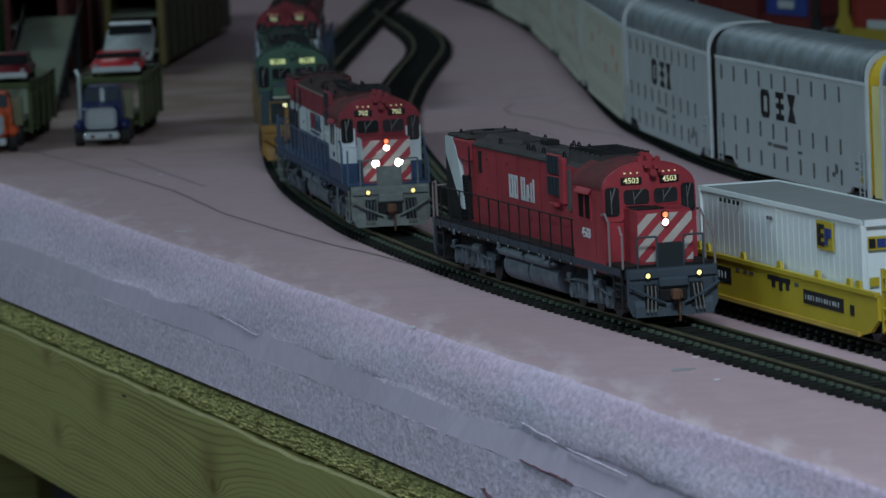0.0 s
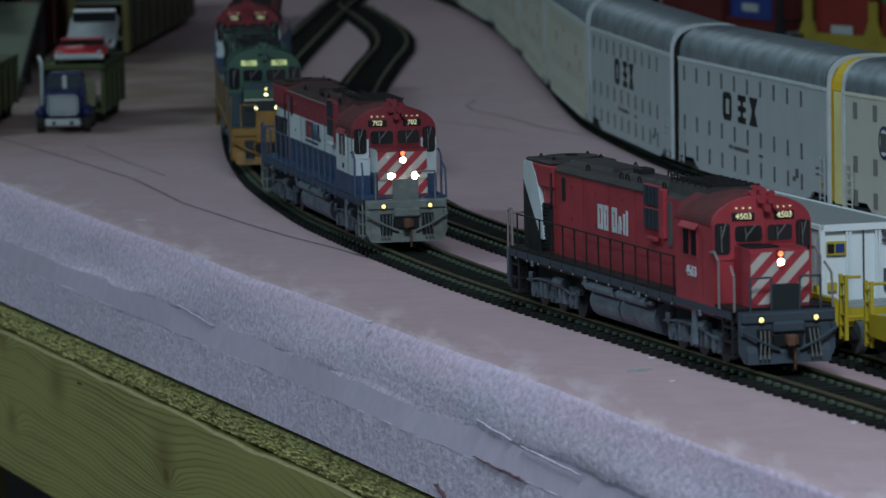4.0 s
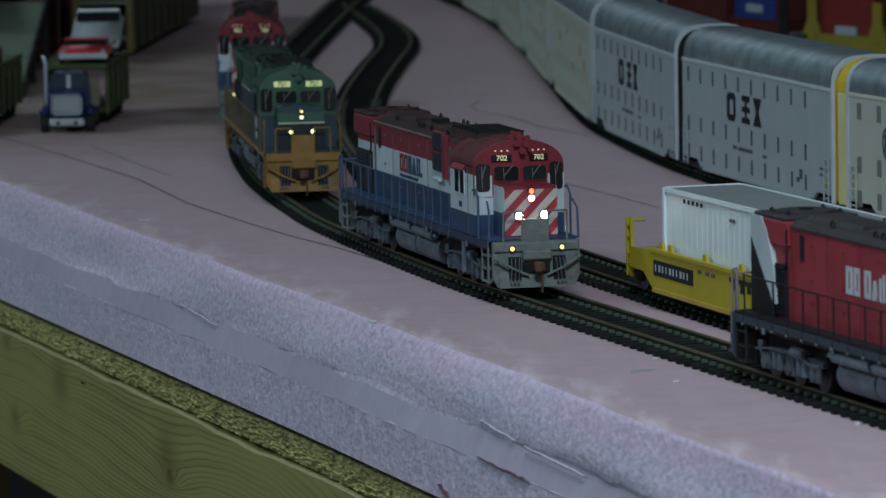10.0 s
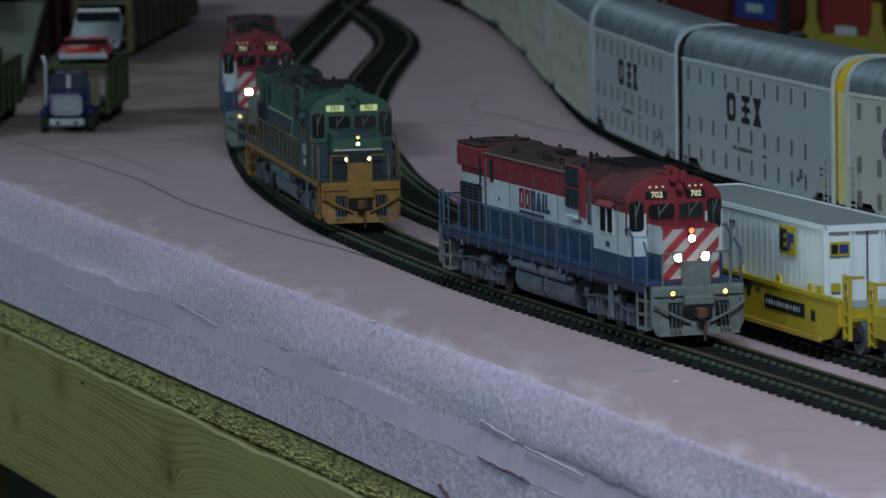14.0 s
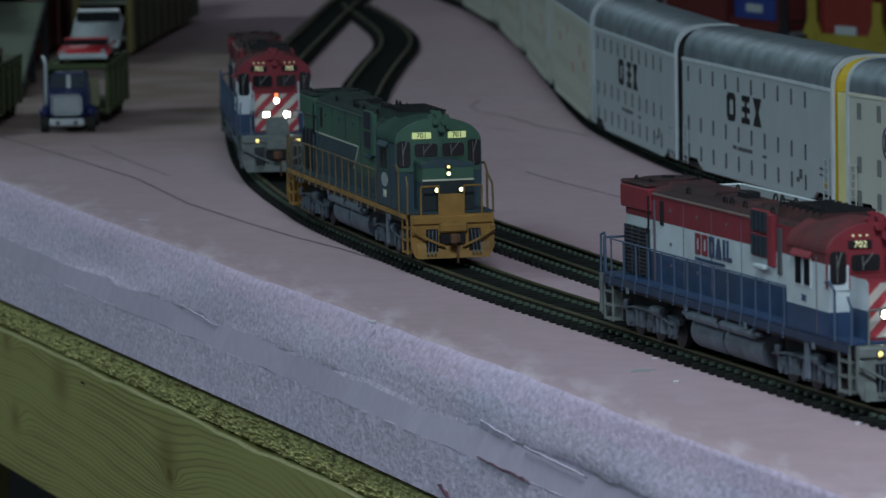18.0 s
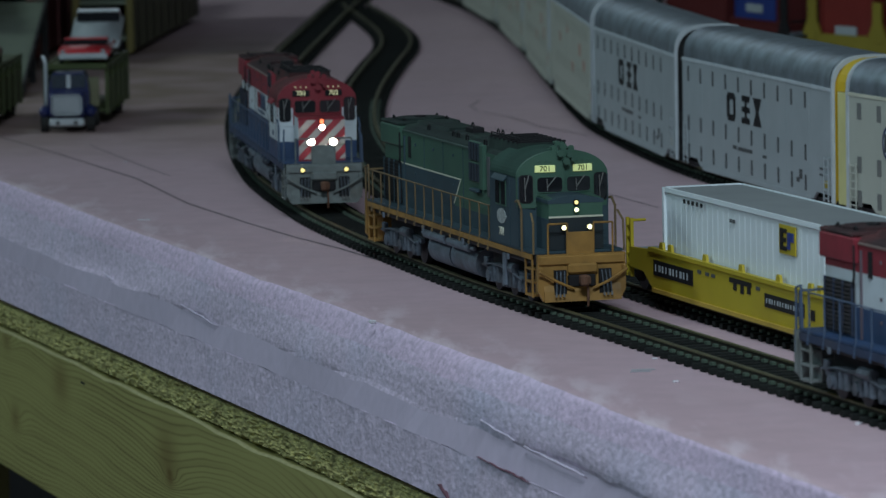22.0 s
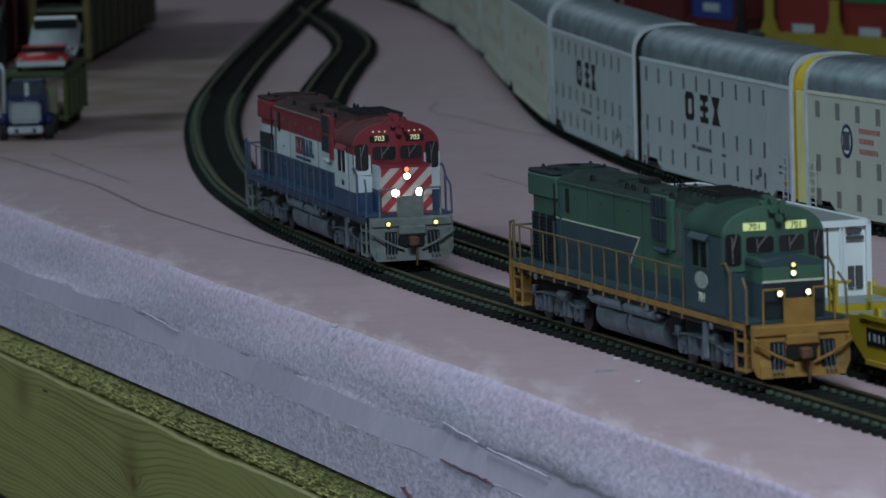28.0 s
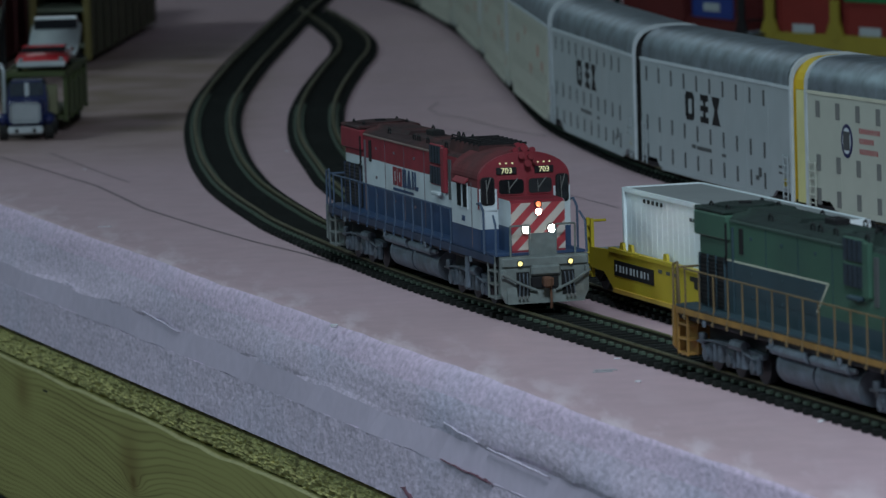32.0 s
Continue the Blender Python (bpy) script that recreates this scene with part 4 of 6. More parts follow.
    for a, b, w, z in ((-194, -150, 7.0, 52.6), (-148, -112, 5.5, 52.0), (-108, -88, 6.5, 52.4)):
        part("roof_hatch", prism(bmesh.new(), [(-w, 50.4), (-w + 1.5, z), (w - 1.5, z), (w, 50.4)], "x", a, b), c["roof"], L)
    for x in (-218, -204, -168, -134, -128, -116, -92, -74):
        for sy in (-1, 1):
            r = bmesh.new()
            tube(r, [(x - 1.5, sy * 8.6, 50.4), (x - 1.2, sy * 8.6, 52.2), (x, sy * 8.6, 52.9), (x + 1.2, sy * 8.6, 52.2), (x + 1.5, sy * 8.6, 50.4)], 0.32, 5)
            part("lift_ring", r, BLACK, L)
    bx = part("dynamic_brake_box", prism(bmesh.new(), [(-9.4, 50.2), (-8.6, 54.4), (8.6, 54.4), (9.4, 50.2)], "x", -86, -50), c["roof"], L, "dark raised resistor box on the roof")
    for k in range(7):
        part("rib", B(-85 + k * 5.6, -84 + k * 5.6, -9.1, 9.1, 54.2, 55.0), BLACK, bx)
    rr = bmesh.new()
    tube(rr, [(-86, -8, 54.4), (-86, -8, 56), (-50, -8, 56), (-50, -8, 54.4)], 0.3)
    part("roof_rail", rr, BLACK, L)
    part("exhaust_outlet", B(-140, -131, -2.4, 2.4, 51, 54, bevel=0.4), BLACK, L)
    # cab
    ch = 16.6
    for z0, z1, m in c["cab"]:
        part("cab_band", B(-60, -25, -ch, ch, z0, z1), m, L)
    part("cab_roof", prism(bmesh.new(), arc_outline(ch, 44.0, 44.6, 9.2, 24), "x", -60, -25.6), c["roof_dust"], L, c["cab_top_label"])
    cab_front(L, c, ch)
    for sy in (-1, 1):
        for a, b in ((-52.5, -46.5), (-45.2, -39.5)):
            wn = part("side_window", B(a, b, sy * (ch + 0.05) - 0.2, sy * (ch + 0.05) + 0.2, 33, 42.4), c["pillar"], L)
            part("pane", B(a + 0.7, b - 0.7, sy * (ch + 0.3) - 0.15, sy * (ch + 0.3) + 0.15, 33.7, 41.7), GLASS, wn)
        part("sunshade", prism(bmesh.new(), [(ch * sy, 44.2), (sy * (ch + 1.5), 42.5), (sy * (ch + 1.5), 42.1), (ch * sy, 43.4)], "x", -54.0, -38.5), c["shade"], L)
        part("cab_door_seam", B(-35.2, -34.8, sy * (ch + 0.05) - 0.1, sy * (ch + 0.05) + 0.1, 20, 43), c["seam"], L)
    part("horn_bracket", B(-33, -25, -3.4, 3.4, 53.0, 53.8), c["face"], L)
    for dx, dy, dz, r in ((-25, 0, 55.0, 1.7), (-26, -3.0, 54.4, 1.4), (-25.4, 3.0, 54.2, 1.5), (-22.6, -1.8, 52.6, 1.5), (-22.4, 1.6, 52.2, 1.4), (-21.8, 0.2, 50.0, 1.7), (-30, 1.0, 55.4, 1.3), (-28, -1.4, 56.0, 1.2), (-22.2, 2.8, 50.6, 1.0)):
        part("horn", cyl(bmesh.new(), (dx - 2.5, dy, dz), (dx + 1.2, dy, dz), r * 0.4, 9, r * 0.78), c["face"], L, "painted air horn")
    # nose
    no = bmesh.new()
    prism(no, [(-25, deck), (-10.2, deck), (-10.2, 37.0), (-12.0, 37.9), (-25, 38.2)], "y", -9.8, 9.8)
    part("nose", no, c["nose"], L, c["nose_label"])
    for z0, z1, m in c["nose_sides"]:
        for sy in (-1, 1):
            part("nose_side_panel", prism(bmesh.new(), [(-25, z0), (-10.25, z0), (-10.25, min(z1, 36.9)), (-12.0, z1), (-25, z1)], "y", *sorted((sy * 9.75, sy * 9.95))), m, L)
    if c.get("nose_cap"):
        part("nose_cap", B(-24.5, -14.0, -8.8, 1.5, 38.0, 38.5, bevel=0.2), c["nose_cap"], L, "black non-slip nose top")
    if c["stripes"]:
        stripes_on_nose(L, -10.2, 9.8, 20.6, 37.0, STRIPE, CPRED)
    if c.get("nose_low"):
        part("nose_lower_panel", B(-10.3, -9.9, -9.9, 9.9, 20.0, 31.2), c["nose_low"], L)
        part("nose_line", B(-10.3, -9.8, -9.95, 9.95, 31.2, 31.8), CREAM, L)
    lens(L, "headlight", -9.4, 0, 36.5, c["head_r"] * 0.9, c["upper_light"], "upper headlight")
    lens(L, "headlight", -9.4, 0, 33.9, c["head_r"], c["head_lens"], "lit lower headlight", ring=c["nose"])
    if c.get("nose_brow"):
        part("nose_top", prism(bmesh.new(), [(-10.2, 36.2), (-10.2, 37.4), (-2.5, 39.0), (2.5, 39.0), (10.2, 37.4), (10.2, 36.2)], "x", -25, -10.05), c["nose_brow"], L, "dark slate nose top")
    if c["nose_lights"]:
        for sy in (-1, 1):
            lens(L, "ditch_light", -9.3, sy * 4.7, c["nose_z"], c["nose_r"], c["head_lens"], "lit round nose light", ring=c["nose_ring"])
    if c["pilot_lights"]:
        for sy in (-1, 1):
            lens(L, "pilot_light", -3.0, sy * 9.2, 16.6, 0.85, LAMPY, "lit amber pilot light")
    # platform railings
    for sy in (-1, 1):
        hr = part("handrail", tube(bmesh.new(), [(-224, sy * 16.2, 31.5), (-62, sy * 16.2, 31.5)], 0.3), c["rail"], L)
        for k in range(14):
            x = -223 + k * 12.3
            part("stanchion", tube(bmesh.new(), [(x, sy * 16.9, 15.4), (x, sy * 16.3, 20.0), (x, sy * 16.2, 31.7)], 0.32), c["rail"], hr)
            part("stanchion_foot", B(x - 0.35, x + 0.35, sy * 17.0 - 0.3, sy * 17.0 + 0.3, 15.8, 16.6, bevel=0.15), c["foot"], hr)
        part("side_sill_line", B(-230, -10, sy * 16.5 - 0.25, sy * 16.5 + 0.25, c["sill_z"], 18.8), c["sill"], L)
        part("grab_iron", tube(bmesh.new(), [(-27, sy * 17.0, 36), (-23, sy * 17.2, 36.6), (-19, sy * 17.2, 34), (-19, sy * 17.2, 19)], 0.44), c["grab"], L)
        part("grab_iron", tube(bmesh.new(), [(-7, sy * 16.6, 19), (-7.5, sy * 16.4, 30), (-12, sy * 15.8, 33)], 0.42), c["grab"], L)
        part("corner_rail", tube(bmesh.new(), [(-229, sy * 16, 19), (-230, sy * 16, 33), (-234, sy * 16, 32), (-234.5, sy * 16, 12)], 0.4), c["grab"], L)
        part("end_railing", tube(bmesh.new(), [(-233.6, sy * 15, 19), (-233.6, sy * 15, 31), (-233.6, sy * 4, 31), (-233.6, sy * 4, 19)], 0.4), c["grab"], L)
    # markings
    for sy in (-1, 1):
        lettering(c["number"], c["side_size"], facing_side(-45.5, sy * (ch + 0.12), c["side_z"], sy), c["side_ink"], L)
        for shape, x0, x1, z0, z1, m in c["emblem"]:
            y0, y1 = sorted((sy * hw, sy * (hw + 0.25)))
            t = 1.5
            bm = bmesh.new()
            if shape == "bar":
                box(bm, x0, x1, y0, y1, z0, z1)
            elif shape == "ring":
                for q in ((x0, x0 + t, z0, z1), (x1 - t, x1, z0, z1), (x0 + t, x1 - t, z1 - t, z1), (x0 + t, x1 - t, z0, z0 + t)):
                    box(bm, q[0], q[1], y0, y1, q[2], q[3])
            elif shape == "wedge":
                prism(bm, [(x0, z0), (x1, z0), ((x0 + x1) / 2 + 0.8, z1), ((x0 + x1) / 2 - 0.8, z1)], "y", y0, y1)
            else:
                prism(bm, [(x0, z0), (x1, z0), (x1, z0 + t), (x0 + t, z0 + t), (x0 + t, z1), (x0, z1)], "y", y0, y1)
            part("emblem_shape", bm, m, L)
        if c.get("flash"):
            y0, y1 = sorted((sy * (hw + 0.02), sy * (hw + 0.18)))
            part("slate_panel", prism(bmesh.new(), [(-222, 36.0), (-117, 36.0), (-127, 26.0), (-222, 26.0)], "y", y0, y1), GREEN2, L)
            part("cream_line", prism(bmesh.new(), [(-222, 36.5), (-115.4, 36.5), (-126, 26.0), (-127.2, 26.0), (-117, 36.0), (-222, 36.0)], "y", y0, y1), CREAM, L)
        if c.get("seal"):
            y0, y1 = sorted((sy * ch, sy * (ch + 0.2)))
            part("seal", prism(bmesh.new(), [(-45.5 + math.cos(k * 0.3927) * 5.6, 29.4 + math.sin(k * 0.3927) * 2.7) for k in range(16)], "y", y0, y1), c["seal"], L, "faded pale oval seal")
    return L


SEAM = mat("painted_door_edge", (0.13, 0.10, 0.12), 0.6)
BC = dict(number="702", foot=DUSTYBLUE, pillar=WHITE, hose=BOGIE, step=LGREY, step_top=26.8, mullion=DUSTYBLUE, gutter=mat("dusty_beige_gutter", (0.24, 0.17, 0.15), 0.7), nose_sides=[(19.8, 28.6, BLUE), (28.6, 37.9, WHITE)], sill_z=16.3, head_r=1.05, head_lens=LAMPW, class_lens=NUMLIT, side_size=2.0, side_z=29.4, side_ink=BLUE, roof=ROOFBROWN, sill=DUSTYBLUE, deck=BLUE, pilot=LGREY, pilot_label="dusty light grey pilot plate", rods=LGREY, coupler=mat("rust_brown", (0.13, 0.06, 0.035), 0.8), steps=LGREY, tank=GREYMETAL,
          hood=[(19.8, 29.5, BLUE), (29.5, 40.0, WHITE), (40.0, 48.8, RED)], rear=[(42.4, 50.2, RED)], louvre=DARKROOF, seam=SEAM, intake=RED, intake_low=WHITE,
          cab=[(19.8, 27.0, BLUE), (27.0, 41.4, WHITE), (41.4, 44.6, DUSTYRED)], roof_dust=DUSTYRED, cab_top_label="rounded red cab roof", face=RED, gasket=BLACK, shade=RED, nb_back=BLACK,
          nose=RED, nose_label="striped red and white low nose", stripes=True, upper_light=LAMPR, nose_lights=True, nose_z=27.8, nose_r=1.4, nose_ring=BLACK, pilot_lights=True,
          rail=RAILBLUE, grab=RAILBLUE,
          emblem=[("ring", -155.0, -150.0, 32.6, 39.4, RED), ("ring", -148.6, -143.6, 32.6, 39.4, RED), ("ring", -142.2, -137.4, 32.6, 39.4, BLUE), ("wedge", -136.4, -130.6, 32.6, 39.4, BLUE), ("bar", -129.4, -127.6, 32.6, 39.4, BLUE), ("foot", -126.0, -121.6, 32.6, 39.4, BLUE), ("bar", -155, -128, 30.6, 31.6, BLUE)])
CP = dict(BC, foot=WIRE, pillar=CPRED, hose=WIRE, step=DARKSLATE, step_top=27.4, mullion=BLACK, gutter=DARKROOF, nose_sides=[], nose_cap=BLACK, deck=BLACK, number="4503", side_size=3.5, side_z=28.2, side_ink=WHITE, roof=DARKROOF, sill=mat("dull_blue_black", (0.035, 0.045, 0.065), 0.6), pilot=mat("slate_pilot", (0.045, 0.064, 0.088), 0.6, vary=0.15), pilot_label="slate blue-black pilot plate", hood=[(19.8, 48.8, CPRED)],
          rear=[(42.4, 50.2, CPRED)], louvre=BLACK, seam=mat("seam_red", (0.25, 0.02, 0.02), 0.6), intake=CPRED, intake_low=CPRED, cab=[(16.0, 44.6, CPRED)], cab_top_label="rounded red cab roof",
          face=CPRED, shade=CPRED, nose=CPRED, upper_light=LAMPR, nose_lights=False, rail=BLACK, grab=mat("pale_grab_iron", (0.25, 0.2, 0.2), 0.6), wedge=True, steps=BLACK, rods=BLACK,
          emblem=[("ring", -151.0, -146.2, 32.6, 41.0, WHITE), ("ring", -144.8, -140.2, 32.6, 41.0, WHITE), ("ring", -136.6, -132.0, 32.6, 41.0, WHITE), ("wedge", -130.8, -126.6, 32.6, 38.6, WHITE), ("bar", -125.2, -123.8, 32.6, 39.6, WHITE), ("bar", -122.4, -121.0, 32.6, 41.0, WHITE)])
PG = dict(BC, foot=TAN, pillar=GREEN, hose=BOGIE, step=ORANGE, step_top=26.6, mullion=GREEN2, gutter=mat("dusty_green_gutter", (0.06, 0.10, 0.085), 0.7), nose_sides=[(19.8, 30.8, GREEN2)], number="701", sill_z=17.0, head_r=0.75, head_lens=LAMPG, class_lens=GREEN, side_size=3.0, side_z=23.8, side_ink=CREAM, roof=ROOFGREEN, nose_brow=GREEN2, sill=ORANGE, pilot=ORANGE, pilot_label="faded ochre pilot plate", deck=GREEN2, rods=ORANGE, steps=ORANGE, hood=[(19.8, 26.0, GREEN2), (26.0, 48.8, GREEN)], rear=[(42.4, 50.2, GREEN)], louvre=BLACK,
          seam=GREEN2, intake=GREEN, intake_low=GREEN2, cab=[(19.8, 44.6, GREEN2)], roof_dust=DUSTYGREEN, cab_top_label="rounded green cab roof", face=GREEN, gasket=BLACK, shade=GREEN2,
          nb_back=NUMGREEN, nose=GREEN, nose_label="two-tone green low nose", stripes=False, nose_low=DARKSLATE, upper_light=LAMPY, nose_z=27.8, nose_r=0.85, nose_ring=BLACK, pilot_lights=False, rail=TAN, grab=TAN,
          emblem=[], flash=True, seal=mat("faded_pale_seal", (0.33, 0.36, 0.36), 0.6, vary=0.35, scale=700))

loco_red = locomotive("diesel_locomotive", "all-red model diesel locomotive with striped nose", CP)
loco_lead = locomotive("diesel_locomotive", "red, white and blue weathered model diesel locomotive", BC)
loco_green = locomotive("diesel_locomotive", "two-tone green model diesel with ochre ends", PG)
loco_last = locomotive("diesel_locomotive", "red, white and blue model diesel, last of the four", dict(BC, number="703"))


# ---- auto carriers on the yard track ----
def rack_outline(n=8):
    """Section of an auto carrier: flat sides and a shallow curved roof with round eaves."""
    pts = [(-18, 3.2), (-18, 50.2)]
    for i in range(1, n):
        a = math.pi * (1 - i / n)
        pts.append((math.copysign(abs(math.cos(a)) ** 0.62, math.cos(a)) * 18, 50.2 + (abs(math.sin(a)) ** 0.8) * 13.6))
    return pts + [(18, 50.2), (18, 3.2)]


def roof_sheet(bm, x0, x1, rib=7.9):
    """A pressed-steel roof with cross ribs."""
    sec = rack_outline(14)[1:-1]
    x, rows = x0, []
    while x <= x1 + 0.01:
        lift = 0.18 if int(round((x - x0) / (rib / 4))) % 4 == 0 else 0.0
        rows.append([bm.verts.new(Vector((x, y * (1 + lift * 0.012), z + lift)) * MM) for y, z in sec])
        x += rib / 4
    for a, b in zip(rows, rows[1:]):
        for k in range(len(sec) - 1):
            bm.faces.new((a[k], a[k + 1], b[k + 1], b[k])).smooth = True
    bmesh.ops.recalc_face_normals(bm, faces=bm.faces)
    return bm


SLOT_ME = finish("vent_slot", B(-1.0, 1.0, -0.25, 0.25, -3.3, 3.3), SLOT)
SLOT_FAINT = finish("vent_slot", B(-1.9, 1.9, -0.25, 0.25, -3.3, 3.3), mat("faded_pale_slot", (0.38, 0.39, 0.34), 0.7))
SLOT_WIDE = finish("vent_slot", B(-1.9, 1.9, -0.25, 0.25, -3.3, 3.3), SLOT2)


def bogie_small(car, u, z=0.0):
    b = part("bogie", bmesh.new(), BLACK, car)
    bm = bmesh.new()
    for sy in (-1, 1):
        prism(bm, [(u - 14, 5), (u - 9, 3.2), (u - 4, 7), (u + 4, 7), (u + 9, 3.2), (u + 14, 5), (u + 9, 8), (u + 4, 9.5), (u - 4, 9.5), (u - 9, 8)], "y", sy * 11.6 - 1.1, sy * 11.6 + 1.1)
    bm.to_mesh(b.data)
    bm.free()
    for ax in (-10, 10):
        w = bmesh.new()
        for sy in (-1, 1):
            cyl(w, (u + ax, sy * 8, 5.4), (u + ax, sy * 10.4, 5.4), 5.4, 16)
        cyl(w, (u + ax, -8, 5.4), (u + ax, 8, 5.4), 1.2, 6)
        part("wheelset", w, GREYMETAL, b)


def auto_carrier(label, length, side, pose_m, style, amber=False, front_bogie=True, rear_hoop=True):
    """One unit of a covered auto carrier; its front end is at the origin and it reaches back along -x."""
    car = thing("auto_carrier", label, "railway car", "auto carriers on the yard track", m=pose_m)
    x0, x1 = -length + 1.5, -2.5
    for sy in (-1, 1):
        wall = part("side_wall", prism(bmesh.new(), [(x0, 6.4), (x0 + 22, 6.4), (x0 + 27, 3.2), (x1 - 27, 3.2), (x1 - 22, 6.4), (x1, 6.4), (x1, 50), (x0, 50)], "y", sy * 17.4 - 0.6, sy * 17.4 + 0.6), side, car)
        part("eave_strip", B(x0, x1, sy * 18.1 - 0.25, sy * 18.1 + 0.25, 49.2, 50.6), CREAM if style == "cream" else WHITE, wall)
        part("sill", B(x0 + 31, x1 - 31, sy * 17.9 - 0.4, sy * 17.9 + 0.4, 2.0, 4.0), side, wall)
        pitch, first, n = (19.2, -39.1, 10) if style == "grey" else (19.2, -30.8, 11)
        for k in range(n):
            for z in (43.6, 21.8, 9.0) if style == "grey" else (43.4, 21.7, 8.0):
                ob = new("vent_slot", SLOT_ME if style == "grey" else SLOT_WIDE if style == "cream" else SLOT_FAINT)
                ob.parent = wall
                ob.location = ((first - k * pitch) * MM, sy * 18.0 * MM, z * MM)
        for k in range(6):
            xx = x0 + (x1 - x0) * (k + 1) / 7
            part("panel_seam", B(xx, xx + 0.3, sy * 18.0 - 0.08, sy * 18.0 + 0.08, 4, 49), side, wall)
        if style == "grey":
            for a, b in ((-151.8, -139.5), (-129.8, -118.5), (-113.1, -101.2)):
                mk = bmesh.new()
                w, m0 = b - a, (a + b) / 2
                y0, y1 = sorted((sy * 18.02, sy * 18.2))
                if a == -151.8:
                    for q in ((a, a + 3.4, 28.6, 38.2), (a + 1.4, b - 1.4, 36.6, 39.4), (a + 1.4, b - 1.4, 27.3, 30.0), (b - 2.6, b, 28.6, 38.2)):
                        box(mk, q[0], q[1], y0, y1, q[2], q[3], bevel=0.3)
                elif a == -129.8:
                    for q in ((a, b, 36.8, 39.4), (a, b, 32.2, 34.6), (a, b, 27.3, 29.9)):
                        box(mk, q[0], q[1], y0, y1, q[2], q[3])
                    box(mk, m0 - 1.5, m0 + 1.5, y0, y1, 28, 39)
                else:
                    prism(mk, [(a, 39.4), (b, 39.4), (m0 + 1.8, 33.4), (b, 27.3), (a, 27.3), (m0 - 1.8, 33.4)], "y", y0, y1)
                part("emblem_block", mk, BLACK, wall, "black painted emblem shape")
            for a, b, z0, z1 in ((-144, -138, 15.2, 16.8), (-136, -115, 15.0, 16.6), (-100, -94, 14.6, 15.8), (-48, -44, 10, 14), (-20, -14, 16, 17), (-20, -14, 13.6, 14.4), (-52, -48, 8.5, 10.5)):
                part("stencil_bar", B(a, b, sy * 18.08 - 0.06, sy * 18.08 + 0.06, z0, z1), SLOT, wall)
            part("yellow_tag", B(-13, -9, sy * 18.08 - 0.06, sy * 18.08 + 0.06, 9, 12), YELLOW, wall)
        elif style == "cream":
            ring = bmesh.new()
            m4 = Matrix.Translation(Vector((-195, sy * 18.15, 32.2)) * MM) @ Matrix.Rotation(math.pi / 2, 4, "X") @ Matrix.Diagonal((5.4, 6.8, 1, 1))
            bmesh.ops.create_cone(ring, cap_ends=True, segments=24, radius1=MM, radius2=MM, depth=0.2 * MM, matrix=m4)
            em = part("emblem_block", ring, NAVY, wall, "dark oval emblem")
            m5 = m4 @ Matrix.Diagonal((0.72, 0.78, 1.4, 1))
            inner = bmesh.new()
            bmesh.ops.create_cone(inner, cap_ends=True, segments=24, radius1=MM, radius2=MM, depth=0.25 * MM, matrix=m5)
            part("emblem_field", inner, WHITE, em)
            part("emblem_core", B(-198, -192, sy * 18.4 - 0.06, sy * 18.4 + 0.06, 28.5, 36), SLOT, em)
            for zz, b in ((37.0, -163.5), (33.0, -169.0), (28.8, -166.0)):
                x = -183.0
                while x < b:
                    part("letter_bar", B(x, x + 0.85, sy * 18.1 - 0.08, sy * 18.1 + 0.08, zz - 1.05, zz + 1.05), CPRED, wall)
                    x += 2.0
        else:
            for a, b, z0, z1 in ((-76, -66, 31, 37), (-52, -44, 24, 30), (-14, -9, 12, 18), (-198, -190, 31, 36), (-150, -143, 38, 43), (-120, -112, 20, 25)):
                part("emblem_block", B(a, b, sy * 18.1 - 0.08, sy * 18.1 + 0.08, z0, z1), mat_orange, wall, "faded orange painted mark")
    part("roof", roof_sheet(bmesh.new(), x0 + 2, x1 - 2), STEELROOF, car, "ribbed shiny galvanised roof")
    part("deck", B(x0, x1, -16.5, 16.5, 2.4, 4.2), BLACK, car)
    for xe, nm, md in ((x1 - 0.2, "front", amber), (x0 + 0.2, "rear", False)):
        sec = rack_outline(14)
        body = bmesh.new()
        prism(body, [(y * 0.93, z if z < 50 else 50 + (z - 50) * 0.93) for y, z in sec], "x", xe - 1.0, xe - 0.2)
        part("end_door", body, RACKYEL if md else BLACK, car)
        if nm == "rear" and not rear_hoop:
            continue
        inner = [(y * 0.955, 3.2 + (z - 3.2) * 0.975) for y, z in sec]
        hoop = bmesh.new()
        vs = [[hoop.verts.new(Vector((xe + dx, y * s, z + (0.5 if z > 50.3 else 0) * (s - 1) * 40)) * MM) for (y, z), s in zip(sec, [1.02] * len(sec))] for dx in (-1.2, 1.2)]
        vi = [[hoop.verts.new(Vector((xe + dx, y, z)) * MM) for y, z in inner] for dx in (-1.2, 1.2)]
        for k in range(len(sec) - 1):
            hoop.faces.new((vs[0][k], vs[0][k + 1], vs[1][k + 1], vs[1][k]))
            hoop.faces.new((vi[0][k], vi[1][k], vi[1][k + 1], vi[0][k + 1]))
            for j in (0, 1):
                hoop.faces.new((vs[j][k], vi[j][k], vi[j][k + 1], vs[j][k + 1]))
        bmesh.ops.recalc_face_normals(hoop, faces=hoop.faces)
        part("end_hoop", hoop, WHITE, car, "white steel end hoop")
    for sy in (-1, 1):
        for xe in (-8.5, -length + 8.5):
            ld = bmesh.new()
            for e in (-3, 3):
                tube(ld, [(xe + e, sy * 19, 3.5), (xe + e, sy * 19, 22)], 0.35, 5)
